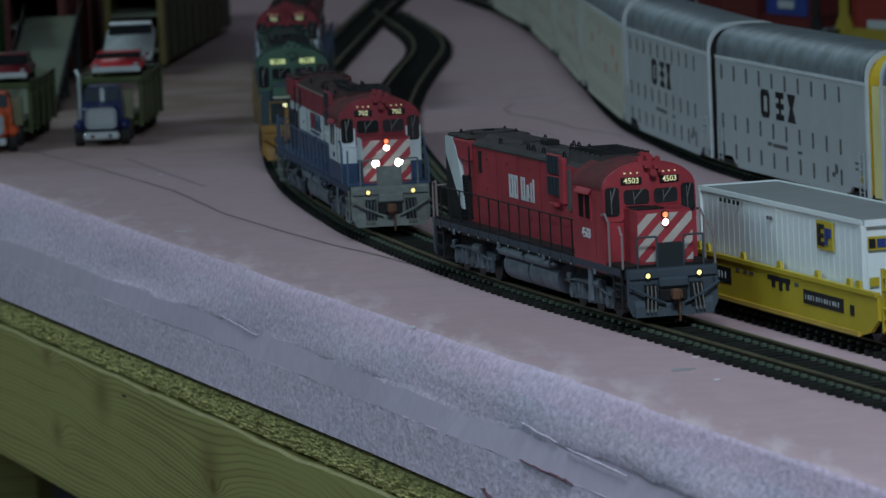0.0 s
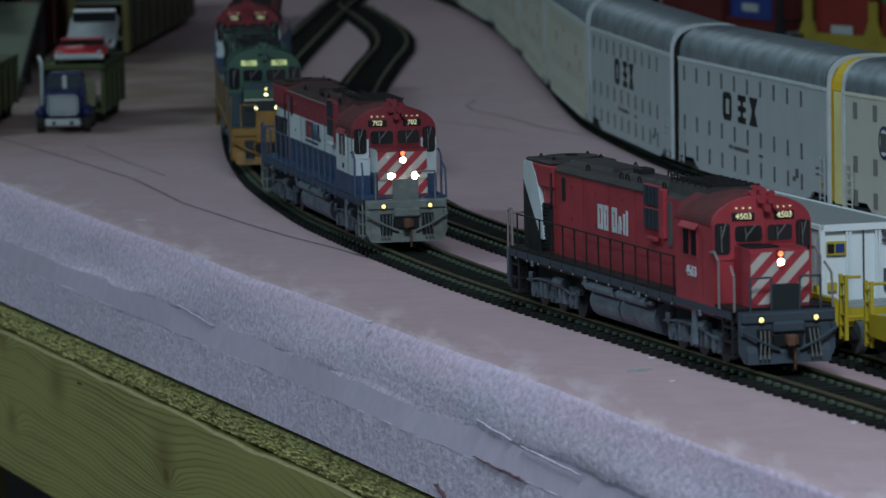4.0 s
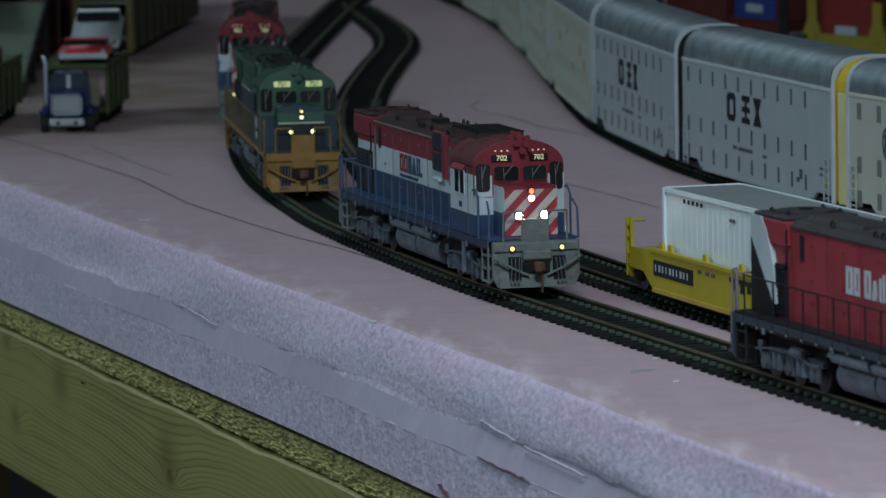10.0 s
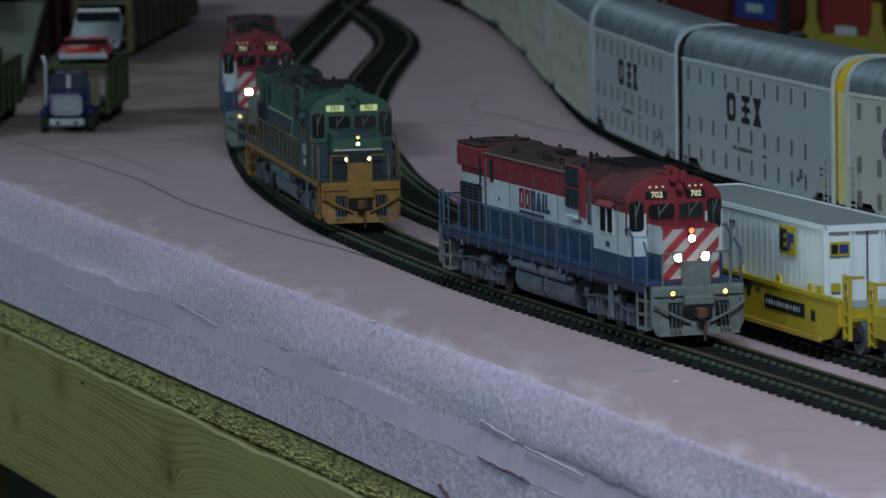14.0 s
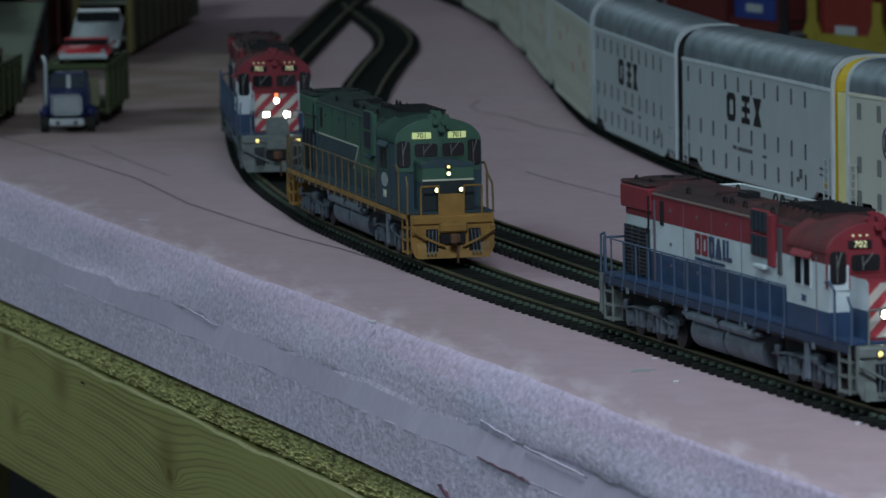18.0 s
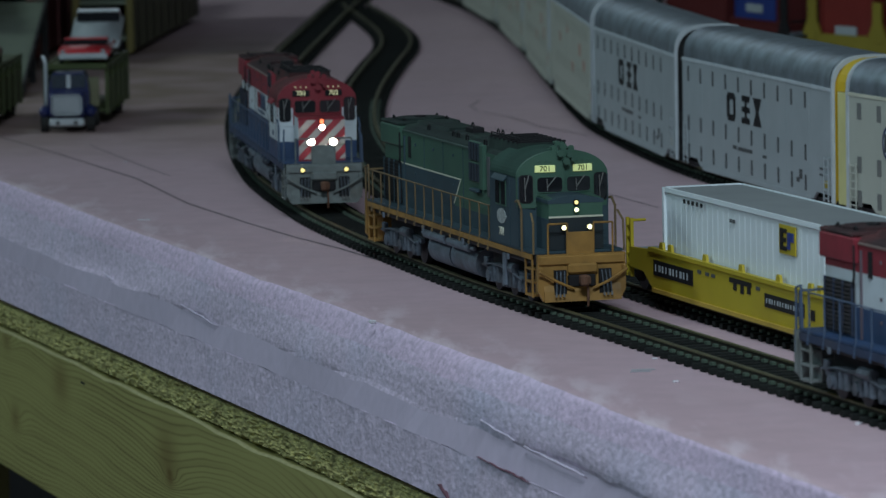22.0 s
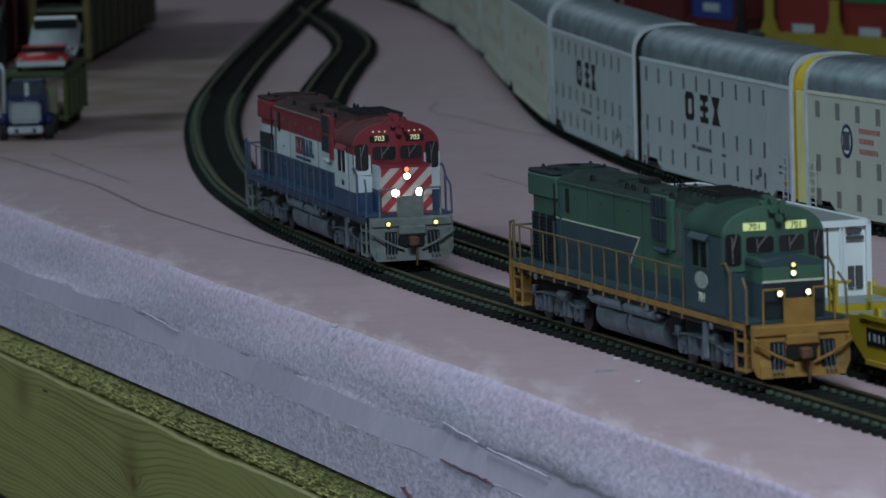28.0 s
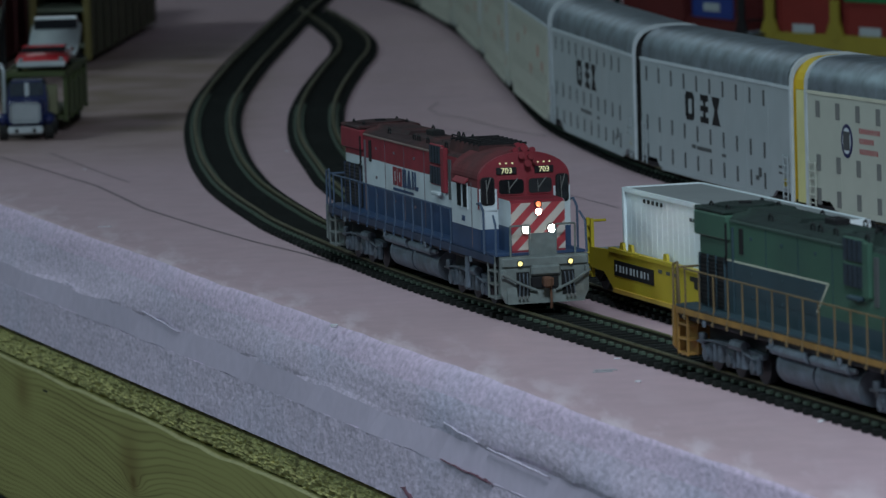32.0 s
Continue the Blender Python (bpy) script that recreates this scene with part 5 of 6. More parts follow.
            for k in range(6):
                tube(ld, [(xe - 3, sy * 19, 5 + k * 3.2), (xe + 3, sy * 19, 5 + k * 3.2)], 0.3, 5)
            part("ladder", ld, side, car)
    if front_bogie:
        bogie_small(car, -16)
    bogie_small(car, -length + 1 if style == "grey" else -length + 16)
    return car


mat_orange = mat("faded_orange_mark", (0.46, 0.24, 0.18), 0.6)


def chord(line, y_front, length):
    """A pose with the front end at depth y_front and the rear end on the line, `length` metres behind."""
    s = s_at(line, y_front)
    a = along(line, s)
    b = along(line, s + length)
    d = (a - b).normalized()
    return Matrix.Translation((a.x, a.y, RAILZ)) @ Matrix.Rotation(math.atan2(d.y, d.x), 4, "Z"), s


m, s1 = chord(RACKS, 2.214, 0.226)
auto_carrier("pale grey model auto carrier with black emblem and silver roof", 223, RACKWHITE, m, "grey", amber=True, rear_hoop=False)
y2 = along(RACKS, s1 + 0.2305).y
m, s2 = chord(RACKS, y2, 0.224)
auto_carrier("second pale grey auto carrier of an articulated pair", 226, RACKWHITE, m, "grey", front_bogie=False)
yy = along(RACKS, s2 + 0.231).y
for k in range(4):
    m, s2 = chord(RACKS, yy, 0.27)
    auto_carrier("off-white auto carrier with faded orange marks, far down the yard", 266, RACKCREAM, m, "pale")
    yy = along(RACKS, s2 + 0.275).y

def cream_pose():
    """The cream carrier, whose far end stands just ahead of the grey pair."""
    s = s_at(RACKS, 2.214) - 0.0125
    b = along(RACKS, s)
    a = along(RACKS, s - 0.236)
    d = (a - b).normalized()
    p = b + d * 0.236
    return Matrix.Translation((p.x, p.y, RAILZ)) @ Matrix.Rotation(math.atan2(d.y, d.x), 4, "Z")


def cream_carrier():
    car = auto_carrier("cream auto carrier with dark oval emblem and red letter bars", 236, RACKCREAM, cream_pose(), "cream")
    far = part("end_panel", bmesh.new(), RACKYEL, car, "amber yellow end panel")
    bm = bmesh.new()
    sec = rack_outline(14)
    prism(bm, [(y * 0.98, z if z < 50 else 50 + (z - 50) * 0.98) for y, z in sec if z > 40] + [], "x", -245, -237)
    bm.to_mesh(far.data)
    bm.free()
    low = bmesh.new()
    box(low, -245, -237, -17.6, 17.6, 4, 50)
    part("end_panel_lower", low, mat("pale_yellow_panel", (0.70, 0.66, 0.30), 0.55), car)
    return car


cream_carrier()


# ---- container well cars on the passing track ----
def corrugated(bm, x0, x1, y0, y1, z0, z1, pitch=5.2, depth=0.11):
    """Container walls with upright ribs on both long sides."""
    n = int((x1 - x0) / pitch)
    for sy, y in ((-1, y0), (1, y1)):
        pts = []
        for i in range(n):
            a = x0 + (x1 - x0) * i / n
            w = (x1 - x0) / n
            pts += [(a, 0), (a + w * 0.80, 0), (a + w * 0.83, 1), (a + w * 0.95, 1)]
        pts.append((x1, 0))
        lo = [bm.verts.new(Vector((x, y + sy * d * depth, z0)) * MM) for x, d in pts]
        hi = [bm.verts.new(Vector((x, y + sy * d * depth, z1)) * MM) for x, d in pts]
        for k in range(len(pts) - 1):
            bm.faces.new((lo[k], lo[k + 1], hi[k + 1], hi[k]))
    for x in (x0, x1):
        bm.faces.new([bm.verts.new(Vector(v) * MM) for v in ((x, y0, z0), (x, y1, z0), (x, y1, z1), (x, y0, z1))])
    bmesh.ops.recalc_face_normals(bm, faces=bm.faces)
    return bm


def container(label, m, length, paint, roof, h0, h1, half=14.9, marks=(), end_marks=()):
    c = thing("shipping_container", label, "container", m=m)
    L = length
    wall = part("wall", corrugated(bmesh.new(), -L + 1.4, -1.4, -half + 0.7, half - 0.7, h0 + 1.2, h1 - 1.2), paint, c)
    part("roof", B(-L + 0.8, -0.8, -half + 0.6, half - 0.6, h1 - 1.0, h1 - 0.35), roof, c, "flat grey roof")
    part("floor_plate", B(-L + 1, -1, -half + 0.6, half - 0.6, h0, h0 + 1.2), BLACK, c)
    for sy in (-1, 1):
        part("top_rail", B(-L, 0, sy * (half - 0.4) - 0.55, sy * (half - 0.4) + 0.55, h1 - 1.6, h1), paint, c)
        part("bottom_rail", B(-L, 0, sy * (half - 0.4) - 0.5, sy * (half - 0.4) + 0.5, h0, h0 + 1.4), paint, c)
        for xx in (-L + 0.9, -0.9):
            part("corner_post", B(xx - 0.9, xx + 0.9, sy * (half - 0.6) - 0.9, sy * (half - 0.6) + 0.9, h0, h1, bevel=0.15), paint, c)
    for xx in (-L + 0.5, -0.5):
        part("header", B(xx - 0.7, xx + 0.7, -half + 1, half - 1, h1 - 2.0, h1 + 0.1), paint, c)
    for k, y in enumerate((-6.4, -5.0, 5.0, 6.4)):
        part("locking_bar", cyl(bmesh.new(), (-0.5, y * 0.9, h0 + 1), (-0.5, y * 0.9, h1 - 2), 0.45, 6), paint, c)
    part("door_gap", B(-0.7, -0.35, -0.25, 0.25, h0 + 1.5, h1 - 2), SLOT, c)
    for x0, x1, z0, z1, mm in marks:
        part("marking", B(x0, x1, -half - 0.15, -half + 0.3, z0, z1), mm, c)
    for y0, y1, z0, z1, mm in end_marks:
        part("marking", B(-0.75, -0.25 + (0.1 if mm is not YELLOW else 0), y0, y1, z0, z1), mm, c)
    return c


def well_car(label, m, load=True):
    """A yellow well car; origin where the near end of its container stands, reaching back along -x."""
    c = thing("well_car", label, "railway car", "well cars on the passing track", m=m)
    for sy in (-1, 1):
        y0, y1 = sorted((sy * 16.6, sy * 15.3))
        side = part("side_sill", prism(bmesh.new(), [(16, 17.2), (-168, 17.2), (-176, 16.6), (-191, 16.0), (-191, 9.0), (-176, 8.6), (-165, 2.8), (0, 2.8), (9, 4.6), (16, 9.0)], "y", y0, y1), YELLOW, c, "yellow well side")
        part("top_chord", B(-168, 16, sy * 16.5 - 1.0, sy * 16.5 + 1.0, 16.6, 18.0), YELLOW, side)
        part("bottom_chord", B(-164, 0, sy * 16.7 - 0.8, sy * 16.7 + 0.8, 2.4, 3.8), mat_yel2, side)
        for x in (-2, -10.5, -40, -76, -112, -148, -157):
            part("guide_tab", prism(bmesh.new(), [(x - 2.2, 17.8), (x + 2.2, 17.8), (x + 1.4, 20.4), (x - 1.4, 20.4)], "y", sy * 15.9 - 0.5, sy * 15.9 + 0.5), YELLOW, side)
        for x0, x1, z0, z1 in ((-86, -64.5, 13.6, 15.2), (-82, -79, 11.2, 13.7), (-75, -72, 10.6, 13.7), (-68.5, -65.5, 11.2, 13.7)):
            part("emblem_block", B(x0, x1, sy * 16.75 - 0.12, sy * 16.75 + 0.12, z0, z1), BLACK, side)
        for x0, x1, z0, z1, k in ((-51.6, -14.6, 8.6, 13.2, 13), (-164, -123, 8.4, 13.8, 10)):
            pn = part("sign_panel", B(x0, x1, sy * 16.75 - 0.14, sy * 16.75 + 0.14, z0, z1), BLACK, side, "black panel with white bars")
            w = (x1 - x0 - 4) / k
            for j in range(k):
                part("letter_bar", B(x0 + 2 + j * w, x0 + 2 + (j + (0.22, 0.5, 0.3)[j % 3]) * w, sy * 16.95 - 0.1, sy * 16.95 + 0.1, z0 + 1.5, z1 - 1.5), RACKWHITE, pn)
        part("stencil_bar", B(-8.5, -5.0, sy * 16.75 - 0.1, sy * 16.75 + 0.1, 8.5, 12), BLACK, side)
        for x0 in (-118, -110, -104, -60):
            part("stencil_bar", B(x0, x0 + 3.5, sy * 16.75 - 0.1, sy * 16.75 + 0.1, 13.4, 14.6), SLOT, side)
    part("well_floor", B(-166, 2, -15.2, 15.2, 3.2, 4.4), BLACK, c)
    for x0, x1, sx in ((-192, -166, -1), (2, 17, 1)):
        part("end_platform", B(x0, x1, -15.2, 15.2, 14.4, 15.6, bevel=0.3), mat_deck, c, "grey end platform")
        part("end_sill", B((x0 if sx < 0 else x1 - 2), (x0 + 2 if sx < 0 else x1), -15.4, 15.4, 8.5, 15.0, bevel=0.3), YELLOW, c)
        xe = x0 if sx < 0 else x1
        for sy in (-1, 1):
            ld = bmesh.new()
            for e in (0, 4.5):
                box(ld, xe + sx * (0.5 + e) - 0.5, xe + sx * (0.5 + e) + 0.5, sy * 15 - 0.6, sy * 15 + 0.6, 5, 26)
            for z in (6, 9.5, 13, 19, 23):
                tube(ld, [(xe + sx * 0.5, sy * 15, z), (xe + sx * 5, sy * 15, z)], 0.5, 6)
            part("end_ladder", ld, YELLOW, c)
        rl = bmesh.new()
        tube(rl, [(xe + sx * 2.5, -15, 12), (xe + sx * 2.5, 15, 12)], 0.6)
        tube(rl, [(xe + sx * 2.5, -15, 25), (xe + sx * 2.5, -9, 25)], 0.5)
        part("cross_bar", rl, YELLOW, c)
        br = part("brake_wheel", cyl(bmesh.new(), (xe + sx * 3, 6, 15.4), (xe + sx * 3, 6, 22), 0.6, 8), YELLOW, c)
        part("coupler", B(min(xe, xe + sx * 12), max(xe, xe + sx * 12), -1.6, 1.6, 8.4, 11.6, bevel=0.4), BLACK, c)
        bogie_small(c, xe - sx * 9)
    return c


mat_yel2 = mat("dusty_yellow_chord", (0.50, 0.33, 0.05), 0.6, vary=0.1)
mat_deck = mat("grey_tread_plate", (0.30, 0.34, 0.34), 0.6, vary=0.1)
s_cont = s_at(PASS, 1.7536)
a, b = along(PASS, s_cont), along(PASS, s_cont + 0.158)
dd = (a - b).normalized()
WELL = Matrix.Translation((a.x, a.y, RAILZ)) @ Matrix.Rotation(math.atan2(dd.y, dd.x), 4, "Z")
well_car("yellow well car loaded with a white container", WELL)
EMP = [(-42, -27, 27.6, 37.2, YELLOW)]
em = [(-40.6, -38.2, 28.8, 36.0, BLACK), (-38.2, -34.8, 34.6, 36.0, BLACK), (-38.2, -35.4, 31.6, 33.0, BLACK), (-38.2, -34.8, 28.8, 30.2, BLACK), (-33.8, -31.6, 29.4, 35.0, CONTBLUE), (-31.0, -28.4, 32.0, 35.0, CONTBLUE)]
box1 = container("white ribbed shipping container with yellow emblem patch", WELL, 158.6, CONTWHITE, ROOFGREY, 5.0, 40.0,
                 marks=EMP + [(x0, x1, z0, z1, mm) for x0, x1, z0, z1, mm in em] + [(-136 + k * 4.4, -134.6 + k * 4.4, 36.1, 37.5, BLACK) for k in range(5)] + [(-90 + k * 3, -88.7 + k * 3, 33.4, 34.6, SLOT) for k in range(2)],
                 end_marks=[(-12.8, -5.8, 30.2, 34.6, YELLOW), (-12.2, -10.0, 30.9, 33.9, BLACK), (-9.4, -6.4, 31.0, 33.8, CONTBLUE), (6.6, 11.8, 36.0, 37.2, SLOT), (6.6, 12.6, 33.6, 34.8, SLOT), (7, 9, 18, 25, SLOT), (9.6, 12, 18, 25, SLOT), (-12.6, -9.4, 18.4, 21.2, YELLOW)])
# marks sit proud of the yellow patch
for ob in box1.children:
    if ob.name.startswith("marking") and ob.data.materials[0] in (BLACK, CONTBLUE):
        ob.location.y -= 0.0004
        ob.location.x += 0.0002
sa = s_at(PASS, 1.7536) - 0.236
a2, b2 = along(PASS, sa), along(PASS, sa + 0.158)
d2 = (a2 - b2).normalized()
WELL2 = Matrix.Translation((a2.x, a2.y, RAILZ)) @ Matrix.Rotation(math.atan2(d2.y, d2.x), 4, "Z")
well_car("yellow well car standing empty ahead of the loaded one", WELL2)


# ---- container train behind the auto carriers ----
DULLYEL = mat("dull_yellow_car", (0.26, 0.21, 0.02), 0.6, vary=0.12)


def far_car(m, paint_car, top, posts, boxes):
    c = thing("well_car", "container car far behind the auto carriers", "railway car", "container cars far back", m=m)
    for sy in (-1, 1):
        side = part("side_sill", B(-192, 0, sy * 16 - 0.8, sy * 16 + 0.8, 1.0, top + 6, bevel=0.4), paint_car, c)
        for x in posts:
            part("post", B(x - 4.0, x + 4.0, sy * 16.4 - 1, sy * 16.4 + 1, 8, 32, bevel=0.4), paint_car, side)
            part("gusset", prism(bmesh.new(), [(x - 9, top + 5), (x + 9, top + 5), (x + 4, top + 14), (x - 4, top + 14)], "y", sy * 16.4 - 0.8, sy * 16.4 + 0.8), paint_car, side)
    part("floor_plate", B(-192, 0, -15, 15, 2, 4), BLACK, c)
    for x in (-208, 14):
        part("end_platform", B(x - 16, x + 16, -13, 13, 5, 8), paint_car, c)
        bogie_small(c, x)
    for x0, x1, z0, z1, paint, lab in boxes:
        container(lab, m @ pose(x1 * MM, 0, 0), x1 - x0, paint, paint, z0, z1, marks=[(-(x1 - x0) * 0.72, -(x1 - x0) * 0.32, z0 + 4, z0 + 9, RACKWHITE)] if paint is not DKRED else ())
    return c


def facing(x0, y0, x1, y1, z=0.0):
    return Matrix.Translation((x1, y1, z)) @ Matrix.Rotation(math.atan2(y1 - y0, x1 - x0), 4, "Z")


far_car(facing(.227, 3.205, .336, 3.035), DULLYEL, 6, (-190, -127, -64, -4), [(-120, -70, 8, 31, CONTRED, "red shipping container with a pale patch"), (-184, -133, 8, 46, CONTRED, "red shipping container with a pale patch"), (-120, -6, 31.5, 60, CONTGREEN, "bright green container stacked on a red one"), (-58, -10, 8, 31, CONTRED, "red shipping container with a pale patch")])
far_car(facing(.128, 3.47, .222, 3.225), BLACK, 3, (-190, -4), [(-86, -2, 4, 15.5, DKRED, "dull red container low in a car"), (-78, -20, 16, 48, CONTBLUE, "blue shipping container stacked on a red one"), (-184, -92, 4, 46, DKRED, "dull red container low in a car"), (-17, -1, 16, 46, DKRED, "dull red container low in a car")])


# ---- toy trucks, ramps and racks at the unloading yard ----
def wheel(bm, x, y, z, r, w, seg=14):
    cyl(bm, (x, y - w / 2, z), (x, y + w / 2, z), r, seg)


def toy_car(label, m, paint, length=52, width=20, hood=14.0, tall=4.8):
    c = thing("toy_car", label, "toy car", "toy cars on the carriers", m=m)
    h = width / 2
    body = bmesh.new()
    prism(body, [(0, 3), (0, 6.5), (-2, 8.0), (-hood, 9.2), (-length + 8, 9.2), (-length, 7.5), (-length, 3)], "y", -h, h)
    bmesh.ops.bevel(body, geom=list(body.edges), offset=1.1 * MM, segments=2, affect="EDGES")
    part("body", body, paint, c, smooth=True)
    cab = bmesh.new()
    top = 9.0 + tall
    prism(cab, [(-hood, 9.0), (-hood - 6, top), (-length + 14, top), (-length + 6, 9.0)], "y", -h + 1.6, h - 1.6)
    cb = part("cabin", cab, GLASS, c, "dark glazed cabin")
    part("roof", B(-length + 13, -hood - 5, -h + 1.8, h - 1.8, top - 0.4, top + 0.6, bevel=0.4), paint, cb)
    part("front_bumper", B(-0.4, 1.0, -h + 0.4, h - 0.4, 2.4, 5.6, bevel=0.6), SILVER, c, "bright chrome bumper")
    for y in (-h + 2.6, h - 2.6):
        part("headlight", cyl(bmesh.new(), (0.2, y, 6.4), (0.8, y, 6.4), 1.3, 10), CHROME, c)
    part("windscreen", prism(bmesh.new(), [(-hood + 0.6, 9.4), (-hood + 1.0, 9.4), (-hood - 5.2, top + 0.1), (-hood - 5.6, top + 0.1)], "y", -h + 2.4, h - 2.4), GLASS, c)
    for x in (-9, -length + 10):
        for sy in (-1, 1):
            w = bmesh.new()
            wheel(w, x, sy * (h - 1.4), 3.4, 3.4, 2.4)
            part("wheel", w, RUBBER, c)
    return c


mat_tan = mat("dull_olive_tan_panel", (0.20, 0.20, 0.12), 0.7, vary=0.1)
mat_post = mat("dull_ochre_rack_post", (0.15, 0.12, 0.03), 0.6, vary=0.15)


def hauler(label, m, paint, trailer_label):
    """A toy car-hauler: a conventional tractor with a big chrome grille and an olive two-deck trailer."""
    t = thing("toy_truck", label, "toy truck", "toy car haulers at the ramps", m=m)
    part("bonnet", B(-20, -1.5, -9.0, 9.0, 7.5, 20.5, bevel=1.6), paint, t)
    part("grille", B(-1.5, -0.4, -8.0, 8.0, 9.2, 19.8, bevel=1.6), SILVER, t, "square bright grille")
    for k in range(9):
        part("grille_bar", B(-0.5, -0.1, -6.9 + k * 1.65, -6.4 + k * 1.65, 10, 19), GREYMETAL, t)
    part("bumper", B(-1.2, 0.6, -9.0, 9.0, 3.6, 7.6, bevel=0.9), SILVER, t, "bright chrome bumper")
    for y in (-4.5, 4.5):
        part("fog_lamp", cyl(bmesh.new(), (0.4, y, 5.4), (0.9, y, 5.4), 1.0, 8), BLACK, t)
    part("cab", prism(bmesh.new(), [(-10.4, 6), (-10.4, 19), (-9.2, 27.2), (-7.6, 29.4), (7.6, 29.4), (9.2, 27.2), (10.4, 19), (10.4, 6)], "x", -38, -20), paint, t)
    part("windscreen", B(-20.1, -19.7, -8.7, 8.7, 21.6, 28.4, bevel=0.15), SCREEN, t)
    part("screen_divider", B(-19.8, -19.4, -1.0, 1.2, 21.6, 28.4), SILVER, t, "bright bar in the windscreen")
    for sy in (-1, 1):
        part("fender", B(-18, -4, sy * 11.6 - 2.8, sy * 11.6 + 2.8, 8.0, 13.5, bevel=1.8), paint, t)
        for x in (-10, -44, -55):
            w = bmesh.new()
            wheel(w, x, sy * 11.6, 5.0, 5.0, 4.0)
            part("wheel", w, RUBBER, t)
    part("exhaust", tube(bmesh.new(), [(-34, -12.4, 5), (-34, -12.4, 34), (-34.5, -13.8, 37.5)], 1.0, 8), SILVER, t)
    part("chassis", B(-62, -4, -5, 5, 4, 7), BLACK, t)
    tr = thing("car_trailer", trailer_label, "trailer", "toy car haulers at the ramps", m=m @ pose(-0.046, 0.002, 0, 0, 0, -3) @ pose(0.046, 0, 0))
    for sy in (-1, 1):
        fr = part("side_frame", B(-156, -46, sy * 16.0 - 0.7, sy * 16.0 + 0.7, 29.4, 32.0), OLIVE, tr)
        part("side_panel", B(-152, -60, sy * 15.8 - 0.6, sy * 15.8 + 0.6, 8, 24), OLIVE, fr)
        for k in range(5):
            x = -50 - k * 25
            part("post", B(x - 1.6, x + 1.6, sy * 16.0 - 1.0, sy * 16.0 + 1.0, 6, 31), OLIVE, fr)
            if k < 4:
                part("brace", tube(bmesh.new(), [(x, sy * 16, 22), (x - 25, sy * 16, 30)], 0.8), OLIVE, fr)
        for x in (-128, -142):
            w = bmesh.new()
            wheel(w, x, sy * 11.6, 5.0, 5.0, 4.0)
            part("wheel", w, RUBBER, tr)
    part("front_panel", B(-50, -47.5, -12, 12, 10, 25, bevel=0.4), mat_tan, tr)
    part("front_beam", B(-48, -45, -16.4, 16.4, 29.2, 32.2, bevel=0.4), OLIVE, tr)
    part("upper_deck", B(-156, -46, -15, 15, 30.0, 31.4), OLIVE, tr)
    part("lower_deck", B(-152, -56, -15, 15, 6.5, 8.5), OLIVE, tr)
    return t


GZ = FOAM_TOP
TRUCK_A = Matrix.Translation((-0.1895, 2.742, GZ)) @ Matrix.Rotation(math.radians(-89.6), 4, "Z")
hauler("dark blue toy truck tractor with a chrome grille", TRUCK_A, NAVY, "olive green toy car trailer with two decks")
toy_car("bright red toy car on an upper deck", TRUCK_A @ pose(-0.052, 0.006, 0.0316, 0, -1), TOYRED, 58, 26, hood=20, tall=2.6)
toy_car("silver toy car on the upper deck behind a red one", TRUCK_A @ pose(-0.108, 0.009, 0.0335, 0, 9), SILVER, 60, 26, hood=36, tall=4.2)
TRUCK_B = Matrix.Translation((-0.2455, 2.728, GZ)) @ Matrix.Rotation(math.radians(-89.6), 4, "Z")
hauler("orange-red toy truck tractor with a chrome grille", TRUCK_B, TRUCKRED, "dark olive toy car trailer beside the ramp")
toy_car("maroon toy car on an upper deck", TRUCK_B @ pose(-0.052, 0.0045, 0.0316, 0, -1), MAROON, 58, 26)


def ramp(m):
    """A sloping unloading ramp with lattice sides."""
    r = thing("loading_ramp", "grey loading ramp with dark lattice sides", "ramp", m=m)
    ln, rise = 250.0, 40.0
    part("deck", prism(bmesh.new(), [(0, 0.5), (-ln, rise), (-ln, rise - 2), (0, 0)], "y", -16, 16), RAMPGREY, r)
    for sy in (-1, 1):
        sd = part("side_rail", prism(bmesh.new(), [(0, 7.0), (-ln, rise + 8), (-ln, rise + 6.4), (0, 5.4)], "y", sy * 16.6 - 0.6, sy * 16.6 + 0.6), BLACK, r)
        for k in range(14):
            x, z = -ln * k / 14, rise * k / 14
            x2, z2 = -ln * (k + 1) / 14, rise * (k + 1) / 14
            part("lattice", tube(bmesh.new(), [(x, sy * 16.6, z), (x2, sy * 16.6, z2 + 7.5)], 0.5), BLACK, sd)
            part("lattice", tube(bmesh.new(), [(x, sy * 16.6, z + 7), (x2, sy * 16.6, z2)], 0.5), BLACK, sd)
    for x in (-ln * 0.5, -ln * 0.98):
        z = rise * (-x / ln)
        for sy in (-1, 1):
            part("leg", B(x - 2, x + 2, sy * 14 - 2, sy * 14 + 2, 0, z), BLACK, r)
    return r


ramp(Matrix.Translation((-0.247, 2.985, GZ)) @ Matrix.Rotation(math.radians(-89.5), 4, "Z"))


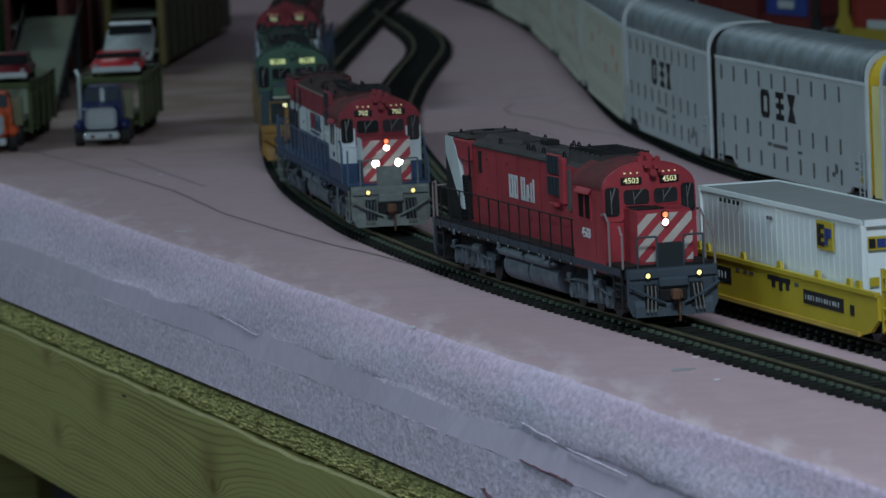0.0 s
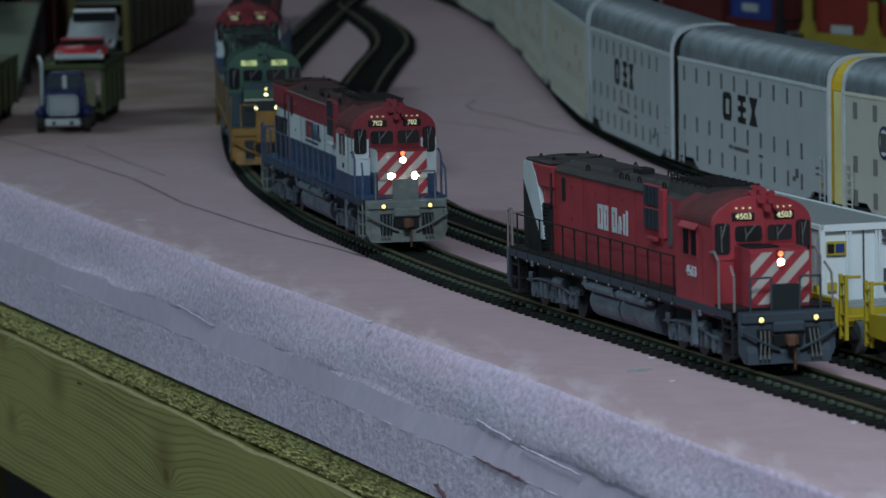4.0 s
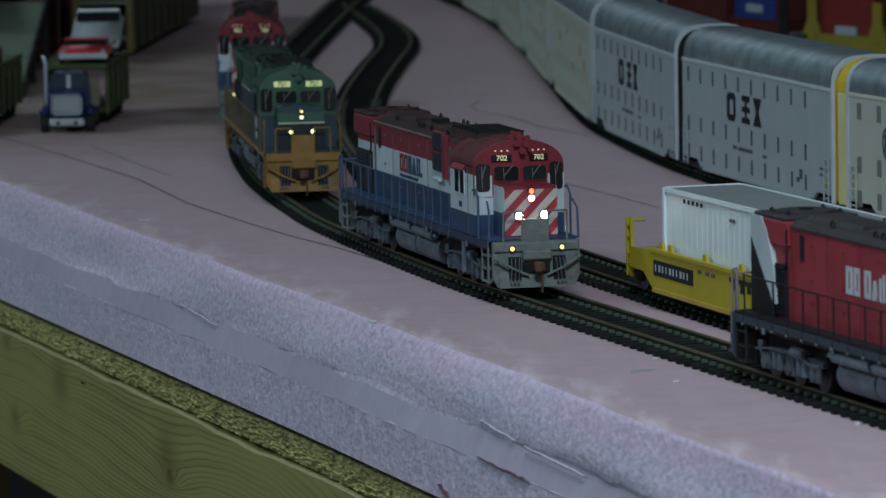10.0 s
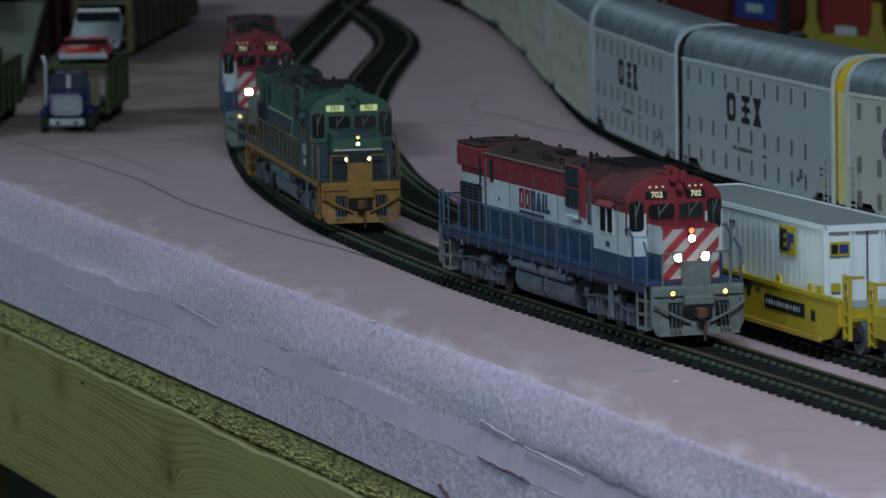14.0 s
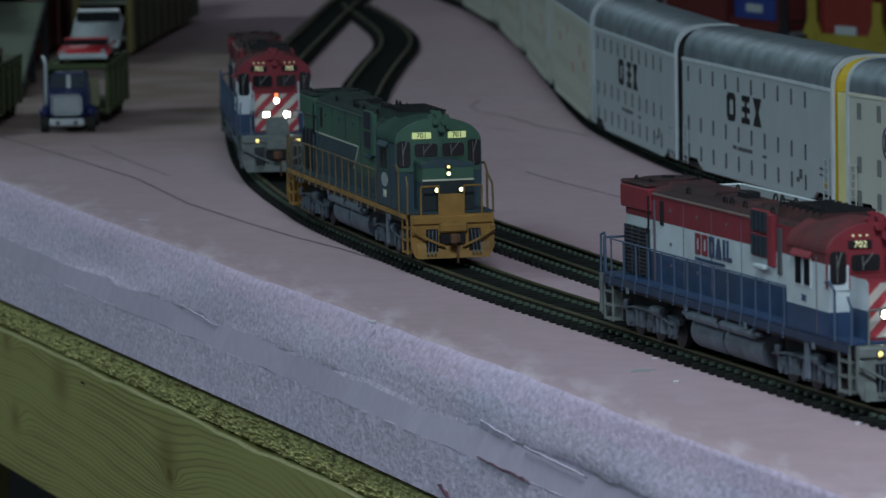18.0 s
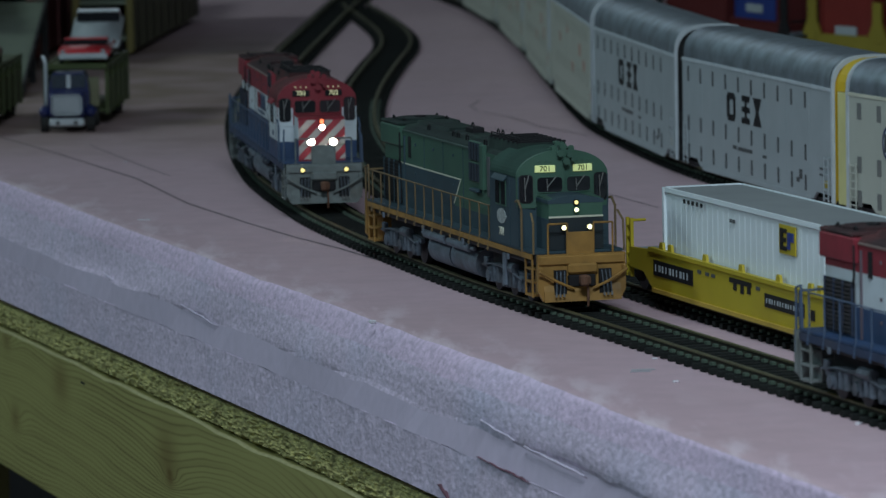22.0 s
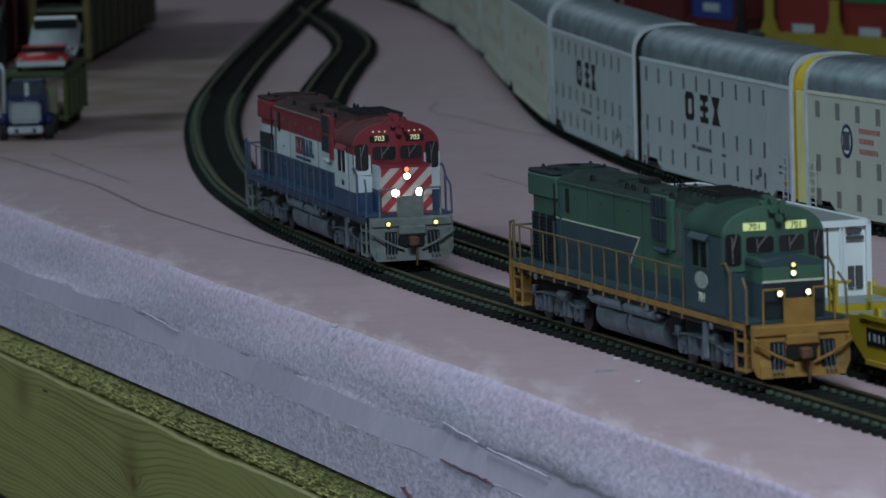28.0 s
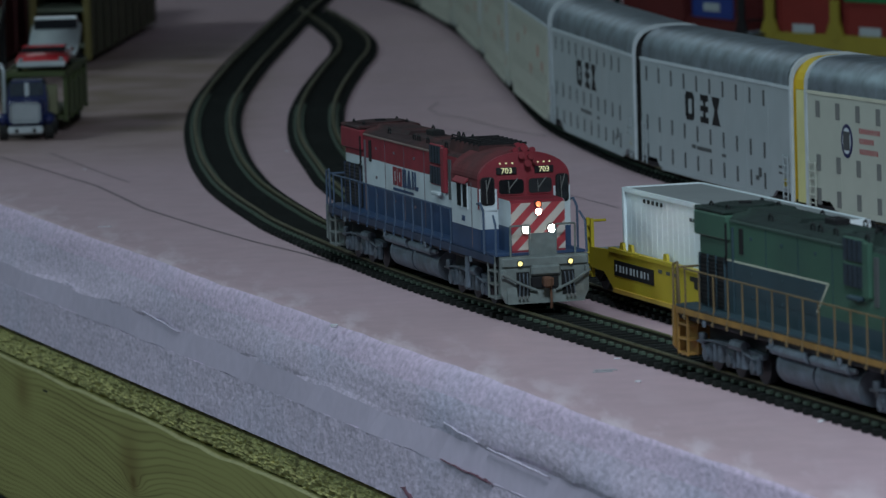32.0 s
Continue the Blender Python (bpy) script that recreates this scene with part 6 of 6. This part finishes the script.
def open_rack(label, m, paint, length=600, half=18.0, top=64):
    """An open-ended auto rack: solid sides, a roof, an end frame and two decks seen through its open end."""
    c = thing("open_auto_rack", label, "railway car", "racks at the unloading yard", m=m)
    for sy in (-1, 1):
        wl = part("side_wall", B(-length, 0, sy * half - 0.8, sy * half + 0.8, 4, top), paint, c)
        for k in range(9):
            x = -length * k / 9
            part("post", B(x - 3.0, x, sy * (half + 1.2) - 0.6, sy * (half + 1.2) + 0.6, 4, top), paint, wl)
    part("roof", B(-length, 0, -half, half, top, top + 2), paint, c)
    part("end_header", B(-1.0, 1.6, -half, half, top - 6, top + 2), paint, c)
    for y in (-half + 1.5, half - 1.5):
        part("end_post", B(0.2, 2.6, y - 2.2, y + 2.2, 2, top, bevel=0.4), mat_post if paint is DKOLIVE else paint, c)
    for z in (10, 32):
        part("deck", B(-length, 0, -half + 1, half - 1, z, z + 2), RAMPGREY, c)
    part("far_bulkhead", B(-length, -length + 2, -half + 1, half - 1, 4, top), BLACK, c)
    for x in (-34, -length + 34):
        bogie_small(c, x)
    return c


open_rack("dark olive open-ended auto rack by the ramps", facing(-0.1823, 3.695, -0.2065, 3.335, GZ), DKOLIVE, length=361)
open_rack("dull red open-ended auto rack behind a ramp", facing(-0.240, 3.9, -0.262, 3.26, GZ), DKRED)
open_rack("dull green auto rack at the end of the yard", facing(-0.275, 3.9, -0.303, 3.15, GZ), CONTGREEN)


# ---- motion ----
RUN_RED = [(0, .818), (1, .785), (2, .752), (3, .711), (3.5, .691), (5.5, .620), (6, .602), (7, .566), (8, .529), (9, .494), (10, .452), (11, .403), (12, .352), (13, .300), (15, .200), (18, .05), (20, -.05), (32, -.05)]
RUN_LEAD = [(0, 1.190), (1, 1.168), (2, 1.145), (3, 1.120), (3.5, 1.107), (5.5, 1.054), (6, 1.040), (7, 1.011), (8, .982), (9, .952), (10, .919), (11, .882), (12, .844), (13, .801), (14, .758), (14.5, .736), (16.5, .645),
            (17, .622), (18, .578), (19, .534), (20, .489), (21, .443), (22, .397), (23, .351), (25, .258), (28, .118), (31, -.02), (32, -.05)]
RUN_GREEN = [(0, 1.538), (1, 1.521), (2, 1.502), (3, 1.485), (3.5, 1.475), (5.5, 1.427), (6, 1.415), (7, 1.392), (8, 1.369), (9, 1.347), (10, 1.323), (11, 1.291), (12, 1.255), (13, 1.215), (14, 1.177), (14.5, 1.158), (16.5, 1.086),
             (17, 1.068), (18, 1.029), (19, .988), (20, .948), (21, .909), (22, .870), (23, .832), (24, .795), (25, .755), (25.5, .735), (27.5, .652), (28, .632), (29, .591), (30, .549), (31, .509), (32, .470)]
RUN_LAST = [(0, 1.89), (1, 1.873), (2, 1.855), (3, 1.836), (5.5, 1.788), (7, 1.763), (9, 1.728), (11, 1.690), (12, 1.656), (13, 1.614), (14, 1.568), (14.5, 1.548), (16.5, 1.483), (17, 1.464), (18, 1.424), (19, 1.383), (20, 1.345), (21, 1.306), (22, 1.266), (23, 1.222), (24, 1.183),
            (25, 1.146), (25.5, 1.128), (27.5, 1.052), (28, 1.031), (29, .990), (30, .948), (31, .908), (32, .868)]


def run_pose(s):
    """A locomotive's pose with its front bogie at s on the main track; before the line's start it runs straight on."""
    if s >= 0:
        return rail_pose(MAIN, s, 0.055, 0.185)
    a = rail_pose(MAIN, 0.0, 0.055, 0.185)
    return Matrix.Translation(a.to_3x3() @ Vector((-s, 0, 0))) @ a


def motions():
    for ob, run in ((loco_red, RUN_RED), (loco_lead, RUN_LEAD), (loco_green, RUN_GREEN), (loco_last, RUN_LAST)):
        ts, ss = [r[0] for r in run], [r[1] for r in run]
        steps = [k * 0.5 for k in range(65)]
        walk(ob, [(t, run_pose(float(np.interp(t, ts, ss)))) for t in steps])


motions()
